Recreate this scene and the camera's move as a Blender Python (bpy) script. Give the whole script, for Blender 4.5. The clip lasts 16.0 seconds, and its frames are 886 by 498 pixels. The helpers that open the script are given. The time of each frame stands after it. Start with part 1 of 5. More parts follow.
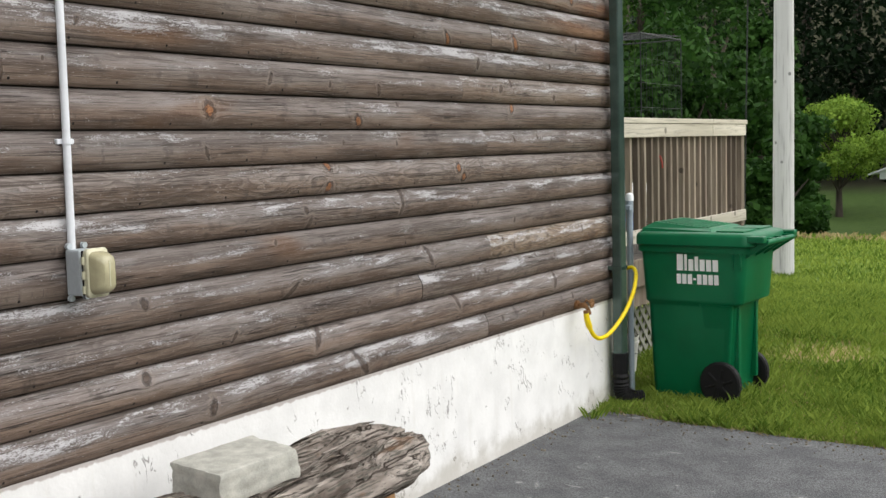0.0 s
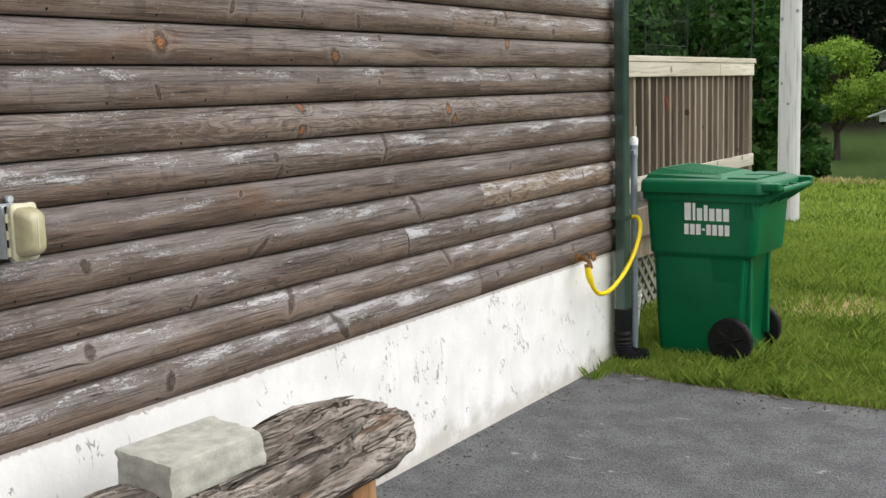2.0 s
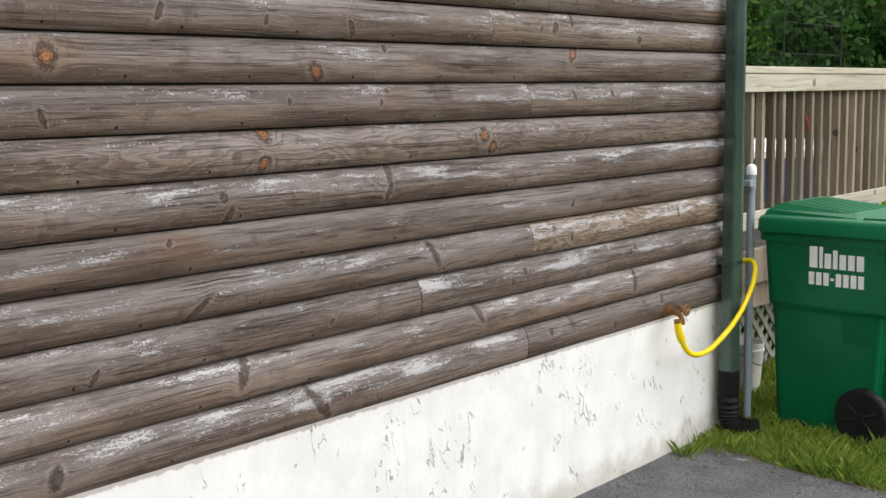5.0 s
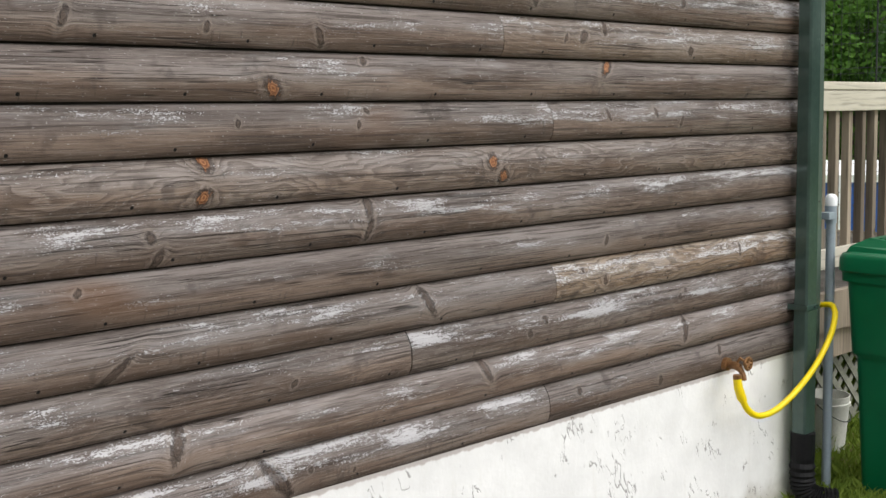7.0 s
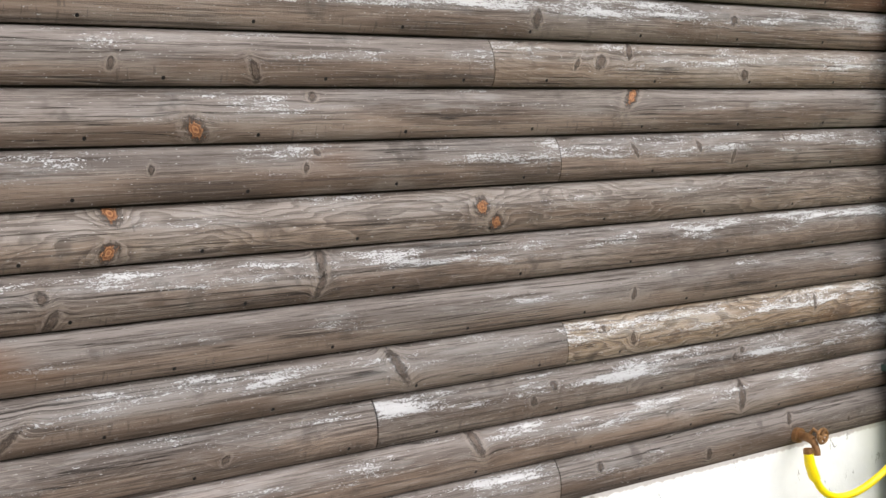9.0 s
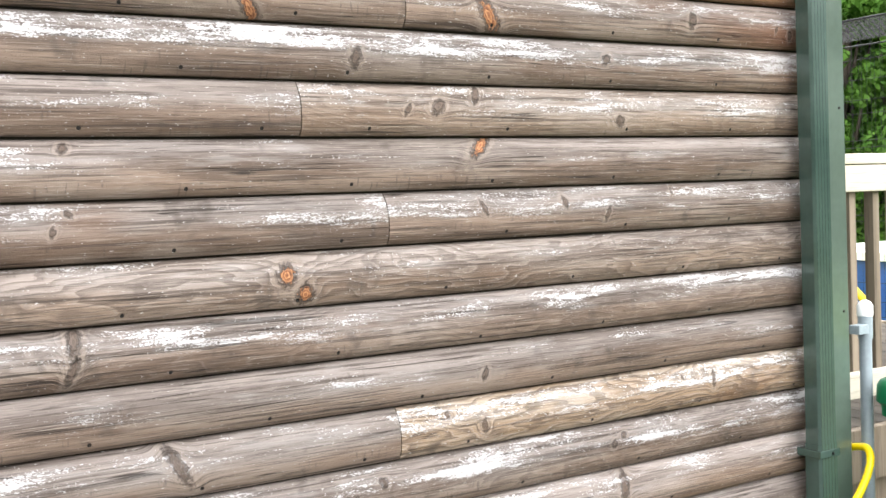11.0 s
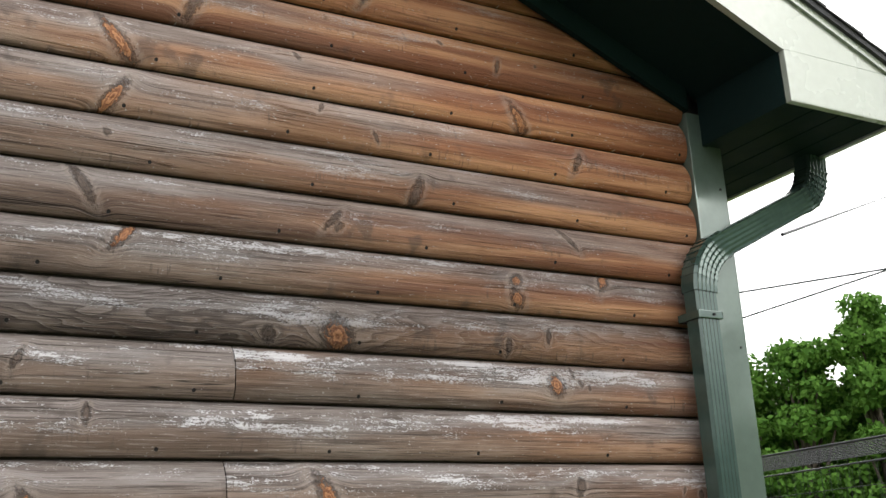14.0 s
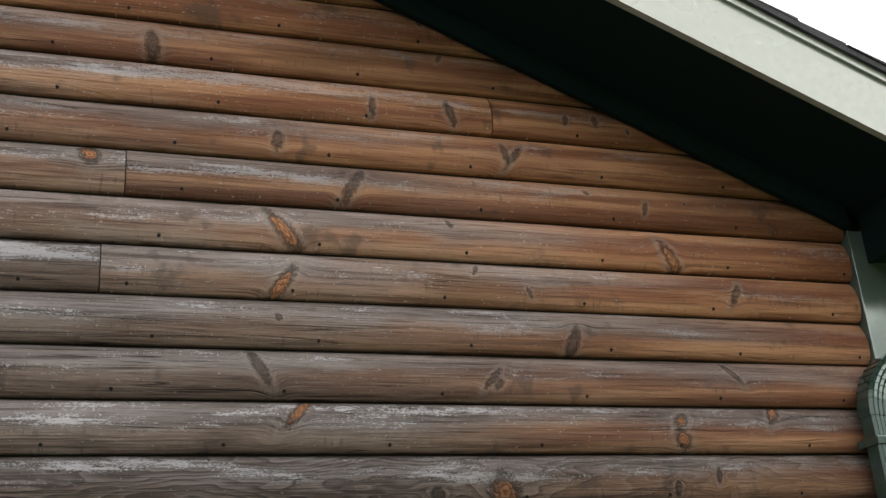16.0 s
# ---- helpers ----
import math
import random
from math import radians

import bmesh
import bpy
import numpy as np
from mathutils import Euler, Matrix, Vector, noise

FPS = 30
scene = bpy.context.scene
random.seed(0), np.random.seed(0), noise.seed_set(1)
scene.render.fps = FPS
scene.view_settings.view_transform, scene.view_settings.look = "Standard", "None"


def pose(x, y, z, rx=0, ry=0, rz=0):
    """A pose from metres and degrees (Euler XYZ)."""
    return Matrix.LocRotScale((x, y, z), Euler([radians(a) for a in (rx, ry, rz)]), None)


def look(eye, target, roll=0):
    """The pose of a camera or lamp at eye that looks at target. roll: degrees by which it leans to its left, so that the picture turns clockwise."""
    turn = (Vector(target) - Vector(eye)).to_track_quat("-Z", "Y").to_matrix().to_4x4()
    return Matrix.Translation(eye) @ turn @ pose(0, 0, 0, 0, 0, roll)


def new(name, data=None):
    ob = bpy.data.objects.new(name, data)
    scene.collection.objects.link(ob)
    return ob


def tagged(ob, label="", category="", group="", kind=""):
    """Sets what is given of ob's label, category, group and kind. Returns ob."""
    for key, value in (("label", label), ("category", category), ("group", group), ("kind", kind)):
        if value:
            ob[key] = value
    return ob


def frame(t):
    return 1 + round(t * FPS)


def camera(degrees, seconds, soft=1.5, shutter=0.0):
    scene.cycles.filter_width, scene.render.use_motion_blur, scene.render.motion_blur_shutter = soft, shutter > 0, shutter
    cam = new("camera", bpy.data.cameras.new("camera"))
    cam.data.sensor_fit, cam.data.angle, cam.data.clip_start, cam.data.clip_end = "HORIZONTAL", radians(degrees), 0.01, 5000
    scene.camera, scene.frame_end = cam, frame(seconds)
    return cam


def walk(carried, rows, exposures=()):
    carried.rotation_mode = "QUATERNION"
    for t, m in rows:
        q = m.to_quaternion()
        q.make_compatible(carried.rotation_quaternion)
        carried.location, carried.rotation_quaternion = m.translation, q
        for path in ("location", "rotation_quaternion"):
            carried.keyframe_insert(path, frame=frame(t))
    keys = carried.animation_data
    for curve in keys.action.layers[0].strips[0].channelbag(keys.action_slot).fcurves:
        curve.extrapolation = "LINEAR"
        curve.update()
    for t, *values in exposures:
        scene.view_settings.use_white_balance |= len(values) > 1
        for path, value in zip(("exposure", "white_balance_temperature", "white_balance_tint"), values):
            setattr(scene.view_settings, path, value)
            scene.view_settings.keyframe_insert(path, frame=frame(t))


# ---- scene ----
cam = camera(43.2, 16.0)
PATH = [
    (0, (0.042, 0.066, 1.593), (-1.035, 1.742, 1.413), -1.6),
    (0.5, (-0.065, 0.178, 1.584), (-1.135, 1.853, 1.368), -1.7),
    (1, (-0.182, 0.311, 1.579), (-1.242, 1.989, 1.332), -1.6),
    (1.5, (-0.289, 0.449, 1.584), (-1.332, 2.133, 1.309), -1.5),
    (2, (-0.204, 0.493, 1.576), (-1.268, 2.163, 1.296), -1.7),
    (2.5, (-0.129, 0.561, 1.592), (-1.218, 2.214, 1.305), -1.5),
    (3, (-0.126, 0.75, 1.644), (-1.255, 2.372, 1.339), -0.9),
    (3.5, (-0.144, 0.975, 1.681), (-1.325, 2.558, 1.366), -0.4),
    (4, (-0.158, 1.183, 1.665), (-1.394, 2.726, 1.363), -0.6),
    (6.5, (-0.367, 2.089, 1.615), (-1.802, 3.463, 1.378), -1.2),
    (7, (-0.386, 2.236, 1.627), (-1.854, 3.575, 1.397), -1.2),
    (7.5, (-0.375, 2.387, 1.634), (-1.885, 3.679, 1.413), -1.3),
    (8, (-0.366, 2.534, 1.656), (-1.915, 3.779, 1.434), -1.3),
    (8.2, (-0.34, 2.619, 1.646), (-1.921, 3.826, 1.436), -1.4),
    (10.3, (-0.439, 3.359, 1.654), (-2.159, 4.366, 1.492), -2.4),
    (10.5, (-0.46, 3.416, 1.644), (-2.167, 4.448, 1.503), -2.4),
    (11, (-0.448, 3.595, 1.653), (-2.138, 4.661, 1.567), -2.2),
    (11.5, (-0.408, 3.806, 1.702), (-2.09, 4.888, 1.684), -1.9),
    (12, (-0.497, 3.923, 1.742), (-2.132, 5.071, 1.835), -1.8),
    (12.1, (-0.512, 3.954, 1.748), (-2.144, 5.103, 1.87), -1.7),
    (12.5, (-0.492, 4.057, 1.792), (-2.137, 5.171, 2.021), -1.5),
    (13, (-0.349, 4.176, 1.883), (-2.048, 5.174, 2.229), -0.8),
    (13.5, (-0.377, 4.182, 1.893), (-2.051, 5.156, 2.391), -2.0),
    (14, (-0.389, 4.176, 1.908), (-2.043, 5.14, 2.489), -3.1),
    (14.2, (-0.378, 4.148, 1.914), (-2.025, 5.107, 2.52), -3.1),
    (14.5, (-0.332, 4.215, 1.937), (-2.002, 5.131, 2.547), -3.5),
    (15, (-0.237, 4.268, 1.964), (-1.94, 5.097, 2.608), -3.7),
    (15.5, (-0.2, 4.267, 1.981), (-1.92, 5.007, 2.685), -4.2),
    (16, (-0.173, 4.235, 2.014), (-1.919, 4.849, 2.773), -4.3),
]
EXPOSURES = [(0.0, 0.4), (4.0, 0.45), (6.5, 0.38), (7.5, 0.46), (8.0, 0.58), (10.3, 1.3), (11.0, 1.65), (11.5, 1.72), (12.0, 1.65), (12.5, 1.47), (13.0, 1.1), (13.5, 0.85), (14.0, 0.75), (15.0, 0.58), (15.5, 0.42), (16.0, 0.2)]
walk(cam, [(t, look(eye, target, roll)) for t, eye, target, roll in PATH], EXPOSURES)

# ---- world and sun: a bright overcast sky ----
world = bpy.data.worlds.new("overcast_sky")
scene.world = world
world.use_nodes = True
wn, wl = world.node_tree.nodes, world.node_tree.links
wn.clear()
sky = wn.new("ShaderNodeTexSky")
sky.sky_type, sky.sun_disc = "NISHITA", False
sky.sun_elevation, sky.sun_rotation = radians(38), radians(68)
veil = wn.new("ShaderNodeMix")
veil.data_type = "RGBA"
veil.inputs["Factor"].default_value = 0.93
veil.inputs["B"].default_value = (12.4, 12.3, 12.1, 1)
wl.new(sky.outputs["Color"], veil.inputs["A"])
back = wn.new("ShaderNodeBackground")
back.inputs["Strength"].default_value = 0.125
wl.new(veil.outputs["Result"], back.inputs["Color"])
wo = wn.new("ShaderNodeOutputWorld")
wl.new(back.outputs["Background"], wo.inputs["Surface"])

sun = new("sun", bpy.data.lights.new("sun", "SUN"))
sun.data.energy, sun.data.angle, sun.data.color = 1.4, radians(55), (1.0, 0.97, 0.92)
sun.matrix_world = look((0, 0, 12), (-14.2, -5.8, 0))


# ---- materials ----
class Nodes:
    """Short hand for one procedural material."""

    def __init__(self, name, rough=0.7, metal=0.0, spec=0.5):
        self.mat = bpy.data.materials.new(name)
        self.mat.use_nodes = True
        self.t = self.mat.node_tree
        self.bsdf = self.t.nodes["Principled BSDF"]
        self.bsdf.inputs["Roughness"].default_value = rough
        self.bsdf.inputs["Metallic"].default_value = metal
        self.bsdf.inputs["Specular IOR Level"].default_value = spec

    def node(self, kind, **sets):
        n = self.t.nodes.new(kind)
        for key, value in sets.items():
            n.inputs[key.replace("_", " ")].default_value = value
        return n

    def link(self, a, b):
        self.t.links.new(a, b)

    def put(self, socket, value):
        if isinstance(value, (int, float)):
            socket.default_value = value
        elif isinstance(value, tuple):
            socket.default_value = value if len(value) != 3 or socket.type == "VECTOR" else (*value, 1)
        else:
            self.link(value, socket)

    def math(self, op, a, b=0.0, c=0.0):
        n = self.t.nodes.new("ShaderNodeMath")
        n.operation = op
        for s, v in zip(n.inputs, (a, b, c)):
            self.put(s, v)
        return n.outputs[0]

    def vec(self, op, a, b):
        n = self.t.nodes.new("ShaderNodeVectorMath")
        n.operation = op
        self.put(n.inputs[0], a)
        self.put(n.inputs[1], b)
        return n.outputs[0]

    def coords(self, kind="Object"):
        return self.t.nodes.new("ShaderNodeTexCoord").outputs[kind]

    def place(self):
        return self.t.nodes.new("ShaderNodeNewGeometry").outputs["Position"]

    def island(self):
        return self.t.nodes.new("ShaderNodeNewGeometry").outputs["Random Per Island"]

    def chance(self):
        return self.t.nodes.new("ShaderNodeObjectInfo").outputs["Random"]

    def split(self, v):
        n = self.t.nodes.new("ShaderNodeSeparateXYZ")
        self.put(n.inputs[0], v)
        return n.outputs

    def join(self, x, y, z):
        n = self.t.nodes.new("ShaderNodeCombineXYZ")
        for s, v in zip(n.inputs, (x, y, z)):
            self.put(s, v)
        return n.outputs[0]

    def noise(self, v, scale, detail=4.0, rough=0.55, dist=0.0):
        n = self.node("ShaderNodeTexNoise", Scale=scale, Detail=detail, Roughness=rough, Distortion=dist)
        self.put(n.inputs["Vector"], v)
        return n.outputs["Fac"]

    def cells(self, v, scale, feature="F1", out="Distance"):
        n = self.node("ShaderNodeTexVoronoi", Scale=scale)
        n.feature = feature
        self.put(n.inputs["Vector"], v)
        return n.outputs[out]

    def span(self, v, lo, hi, a=0.0, b=1.0, smooth=True):
        n = self.t.nodes.new("ShaderNodeMapRange")
        n.interpolation_type = "SMOOTHSTEP" if smooth else "LINEAR"
        for s, x in zip(n.inputs, (v, lo, hi, a, b)):
            self.put(s, x)
        return n.outputs[0]

    def mix(self, f, a, b, blend="MIX"):
        n = self.t.nodes.new("ShaderNodeMix")
        n.data_type, n.blend_type = "RGBA", blend
        self.put(n.inputs["Factor"], f)
        self.put(n.inputs["A"], a)
        self.put(n.inputs["B"], b)
        return n.outputs["Result"]

    def colour(self, c):
        self.put(self.bsdf.inputs["Base Color"], c)
        return self

    def rough(self, r):
        self.put(self.bsdf.inputs["Roughness"], r)
        return self

    def bump(self, height, depth=0.002, strength=1.0):
        n = self.node("ShaderNodeBump", Strength=strength, Distance=depth)
        self.put(n.inputs["Height"], height)
        self.link(n.outputs[0], self.bsdf.inputs["Normal"])
        return self


def plain(name, c, rough=0.6, metal=0.0, var=0.25, scale=8.0, depth=0.001, spec=0.5):
    """A simple surface with soft blotches, fine grain and slight relief."""
    m = Nodes(name, rough, metal, spec)
    p = m.place()
    big, fine = m.noise(p, scale), m.noise(p, scale * 12)
    f = m.math("ADD", m.math("MULTIPLY", big, 0.6), m.math("MULTIPLY", fine, 0.4))
    lo, hi = tuple(x * (1 - var) for x in c), tuple(min(1, x * (1 + var)) for x in c)
    m.colour(m.mix(m.span(f, 0.3, 0.7), lo, hi)).bump(fine, depth, 0.5)
    m.rough(m.span(big, 0.3, 0.7, max(0.05, rough - 0.1), min(1, rough + 0.1)))
    return m.mat


RAKE = 0.43  # slope of the roof
EAVE_Y, EAVE_Z = 6.5, 3.36  # a point on the underside of the rake


def log_wood():
    """Weathered half-log boards: brown below, silvered above, grain that bends round knots, nail heads and flaking whitish bloom.
    Each board carries its own knots (place along, height, radius; a negative radius is an orange heart), their lean and length across the grain,
    and its look (figure, tone, paleness)."""
    m = Nodes("weathered_log_wood", 0.82, 0, 0.25)
    o, r = m.coords(), m.chance()
    x, y, z0 = m.split(o)
    mul, add, sub = (lambda a, b: m.math("MULTIPLY", a, b)), (lambda a, b: m.math("ADD", a, b)), (lambda a, b: m.math("SUBTRACT", a, b))
    seed = mul(r, 57.0)
    def own(name):
        n = m.t.nodes.new("ShaderNodeAttribute")
        n.attribute_type, n.attribute_name = "OBJECT", name
        return m.split(n.outputs["Vector"])
    figure, tone, pale = own("look")
    yy = add(y, mul(r, 31.0))
    rag = sub(m.noise(m.join(mul(yy, 130.0), mul(z0, 90.0), seed), 1.0, 4, 0.65), 0.5)
    # knots: distance in knot radii, and the pull that bends the grain
    z, hearts, pull = z0, [], 0.0
    shapes = [own("shape_ab_lean"), own("shape_ab_long"), own("shape_cd_lean"), own("shape_cd_long")]
    for i, name in enumerate(("knot_a", "knot_b", "knot_c", "knot_d")):
        ky, kz, ks = own(name)
        lean, long = shapes[i // 2 * 2][i % 2], shapes[i // 2 * 2 + 1][i % 2]
        size = m.math("MAXIMUM", m.math("ABSOLUTE", ks), 0.0001)
        dz = sub(z0, kz)
        u = m.math("DIVIDE", sub(sub(y, ky), mul(dz, lean)), size)
        w = m.math("DIVIDE", dz, mul(mul(size, 1.1), m.math("MAXIMUM", long, 0.5)))
        d = m.math("SQRT", add(mul(u, u), mul(w, w)))
        near = m.math("POWER", 2.718, mul(add(mul(mul(u, u), 0.12), mul(mul(w, w), 0.3)), -1.0))
        z = sub(z, mul(dz, mul(near, 0.8)))
        pull = add(pull, near)
        hearts.append((d, u, w, ks))
    def grain(ky, kz, detail=4, rough=0.6, shift=0.0, dist=0.0, zz=None):
        return m.noise(m.join(mul(yy, ky), mul(z if zz is None else zz, kz), add(seed, shift)), 1.0, detail, rough, dist)
    # growth rings: a slow ramp that breaks off sharply, in long cathedral arches
    wob = grain(2.1, 8.0, 3, 0.5)
    v = add(mul(z, 46.0), add(mul(wob, 15.0), mul(pull, 2.6)))
    ramp = m.math("FRACT", v)
    ring = mul(m.span(ramp, 0.25, 0.88), m.span(ramp, 1.0, 0.93))
    lit = mul(m.span(ramp, 0.0, 0.05), m.span(ramp, 0.22, 0.06))
    fibre = grain(7.0, 300.0, 5, 0.7)
    streak = grain(1.8, 92.0, 5, 0.65, 5.0)
    coarse = grain(1.0, 20.0, 4, 0.55, 8.0)
    blotch = grain(1.5, 6.0, 4, 0.6, 2.0)
    patch = grain(3.0, 22.0, 4, 0.65, 3.0, 0.0, z0)
    base = m.mix(m.span(coarse, 0.36, 0.64), (0.150, 0.102, 0.074), (0.285, 0.208, 0.160))
    base = m.mix(mul(m.span(blotch, 0.50, 0.62), 0.55), base, (0.33, 0.27, 0.225))
    base = m.mix(mul(m.span(blotch, 0.46, 0.36), 0.65), base, (0.105, 0.076, 0.060))
    # silvered upper curve
    edge = add(z0, mul(sub(blotch, 0.5), 0.11))
    silver = m.span(edge, 0.040, 0.092)
    base = m.mix(mul(silver, 0.62), base, m.mix(m.span(coarse, 0.35, 0.65), (0.175, 0.155, 0.150), (0.330, 0.306, 0.305)))
    base = m.mix(pale, base, m.mix(m.span(coarse, 0.4, 0.6), (0.30, 0.205, 0.125), (0.43, 0.345, 0.255)))
    arch = m.math("MINIMUM", add(figure, mul(m.math("MINIMUM", pull, 1.0), 0.30)), 1.0)
    base = m.mix(mul(mul(ring, arch), 0.80), base, (0.070, 0.050, 0.039))
    base = m.mix(mul(mul(lit, arch), 0.45), base, (0.40, 0.35, 0.32))
    base = m.mix(mul(m.span(streak, 0.53, 0.62), 0.70), base, (0.062, 0.045, 0.036))
    base = m.mix(mul(mul(m.span(fibre, 0.52, 0.64), m.span(patch, 0.38, 0.6, 0.9, 0.45)), 0.80), base, (0.048, 0.036, 0.029))
    base = m.mix(mul(m.span(fibre, 0.45, 0.35), 0.58), base, (0.40, 0.345, 0.305))
    # fine dark checks along the grain
    check = m.span(m.math("ABSOLUTE", sub(grain(0.8, 60.0, 2, 0.4, 41.0), 0.5)), 0.012, 0.003)
    check = mul(check, m.span(grain(2.0, 12.0, 2, 0.5, 45.0), 0.50, 0.56))
    base = m.mix(mul(check, 0.85), base, (0.026, 0.019, 0.015))
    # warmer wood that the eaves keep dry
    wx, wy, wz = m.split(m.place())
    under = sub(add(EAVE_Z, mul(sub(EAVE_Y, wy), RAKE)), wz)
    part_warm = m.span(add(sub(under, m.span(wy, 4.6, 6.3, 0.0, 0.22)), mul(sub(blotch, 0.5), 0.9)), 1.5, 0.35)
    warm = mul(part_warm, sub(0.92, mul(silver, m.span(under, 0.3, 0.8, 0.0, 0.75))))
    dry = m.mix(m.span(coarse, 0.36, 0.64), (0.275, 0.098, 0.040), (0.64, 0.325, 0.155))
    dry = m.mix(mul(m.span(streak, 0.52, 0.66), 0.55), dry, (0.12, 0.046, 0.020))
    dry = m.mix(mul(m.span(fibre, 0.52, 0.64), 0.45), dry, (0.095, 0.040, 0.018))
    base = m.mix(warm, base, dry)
    # stray rusty stains
    rust = m.span(grain(0.9, 3.0, 2, 0.5, 19.0), 0.62, 0.74)
    base = m.mix(mul(rust, 0.6), base, (0.22, 0.105, 0.042))
    # dark weather smudges across the grain, and rows of short upright ticks left by the planer
    smudge = mul(m.span(grain(9.0, 8.0, 3, 0.6, 27.0), 0.60, 0.70), 0.5)
    base = m.mix(smudge, base, (0.066, 0.053, 0.045))
    tick = mul(m.span(m.noise(m.join(mul(yy, 120.0), mul(z0, 16.0), seed), 1.0, 2, 0.5), 0.60, 0.68), m.span(patch, 0.50, 0.60))
    base = m.mix(mul(tick, 0.45), base, (0.060, 0.048, 0.042))
    # flaking bloom: small broken flecks of white along the upper curve
    chip = add(mul(grain(150.0, 330.0, 3, 0.7, 11.0, 0.3), 0.6), mul(grain(34.0, 210.0, 3, 0.7, 13.0, 0.4), 0.4))
    band = mul(m.span(z0, 0.045, 0.082), m.span(z0, 0.130, 0.116))
    strength = m.span(m.math("FRACT", mul(r, 3.7)), 0.05, 0.9, -0.03, 0.115, False)
    cover = add(mul(sub(patch, 0.5), 1.0), mul(band, strength))
    keep = sub(1.0, mul(part_warm, 0.70))
    white = mul(m.span(add(chip, cover), 0.652, 0.678), mul(m.math("POWER", band, 0.5), keep))
    base = m.mix(mul(white, 0.80), base, (0.86, 0.85, 0.87))
    haze = mul(mul(m.span(add(grain(6.0, 40.0, 4, 0.6, 51.0), cover), 0.50, 0.66), mul(band, keep)), 0.20)
    base = m.mix(haze, base, (0.50, 0.485, 0.48))
    stray = mul(m.span(grain(90.0, 260.0, 2, 0.5, 33.0), 0.70, 0.72), 0.8)
    base = m.mix(stray, base, (0.58, 0.56, 0.54))
    # the knots themselves: dark ragged surround, streaks up and down, ringed heart
    dent = 0.0
    for d, u, w, ks in hearts:
        dd = add(d, mul(rag, 2.7))
        orange = m.span(ks, 0.0, -0.001)
        limb = mul(m.span(m.math("ABSOLUTE", add(u, mul(rag, 3.2))), 1.0, 0.3), m.span(m.math("ABSOLUTE", w), 2.6, 1.0))
        base = m.mix(mul(limb, 0.42), base, (0.072, 0.053, 0.043))
        shell = mul(m.span(dd, 1.9, 1.1), m.span(dd, 0.8, 1.0))
        base = m.mix(mul(shell, 0.62), base, (0.046, 0.034, 0.027))
        halo = mul(m.span(dd, 3.2, 2.0), m.span(dd, 1.5, 2.0))
        base = m.mix(mul(halo, 0.30), base, (0.38, 0.31, 0.26))
        turns = m.span(m.math("FRACT", add(mul(d, 2.2), mul(rag, 1.8))), 0.1, 0.9)
        heart = m.mix(orange, m.mix(turns, (0.075, 0.052, 0.040), (0.150, 0.106, 0.082)), m.mix(turns, (0.20, 0.072, 0.028), (0.50, 0.235, 0.105)))
        base = m.mix(mul(m.span(dd, 1.15, 0.75), m.span(ks, 0.0, -0.001, 0.72, 0.94)), base, heart)
        dent = add(dent, sub(m.span(dd, 1.9, 1.05), mul(m.span(dd, 1.0, 0.7), 1.3)))
    # nail heads near the lower edge
    u = mul(sub(m.math("FRACT", mul(yy, 2.46)), 0.5), 0.406)
    w = sub(z0, 0.019)
    d = m.math("SQRT", add(mul(u, u), mul(w, w)))
    nail = m.span(d, 0.0052, 0.0036)
    base = m.mix(nail, base, (0.012, 0.010, 0.009))
    base = m.mix(1.0, base, m.join(mul(tone, 0.72), mul(tone, 0.72), mul(tone, 0.735)), "MULTIPLY")
    m.colour(base)
    m.rough(add(0.52, mul(fibre, 0.32)))
    relief = add(mul(fibre, -0.5), add(mul(streak, -0.5), add(mul(mul(ring, arch), -0.3), sub(mul(white, 0.3), add(nail, add(mul(check, 0.8), mul(dent, 0.5)))))))
    m.bump(relief, 0.0042, 1.0)
    return m.mat


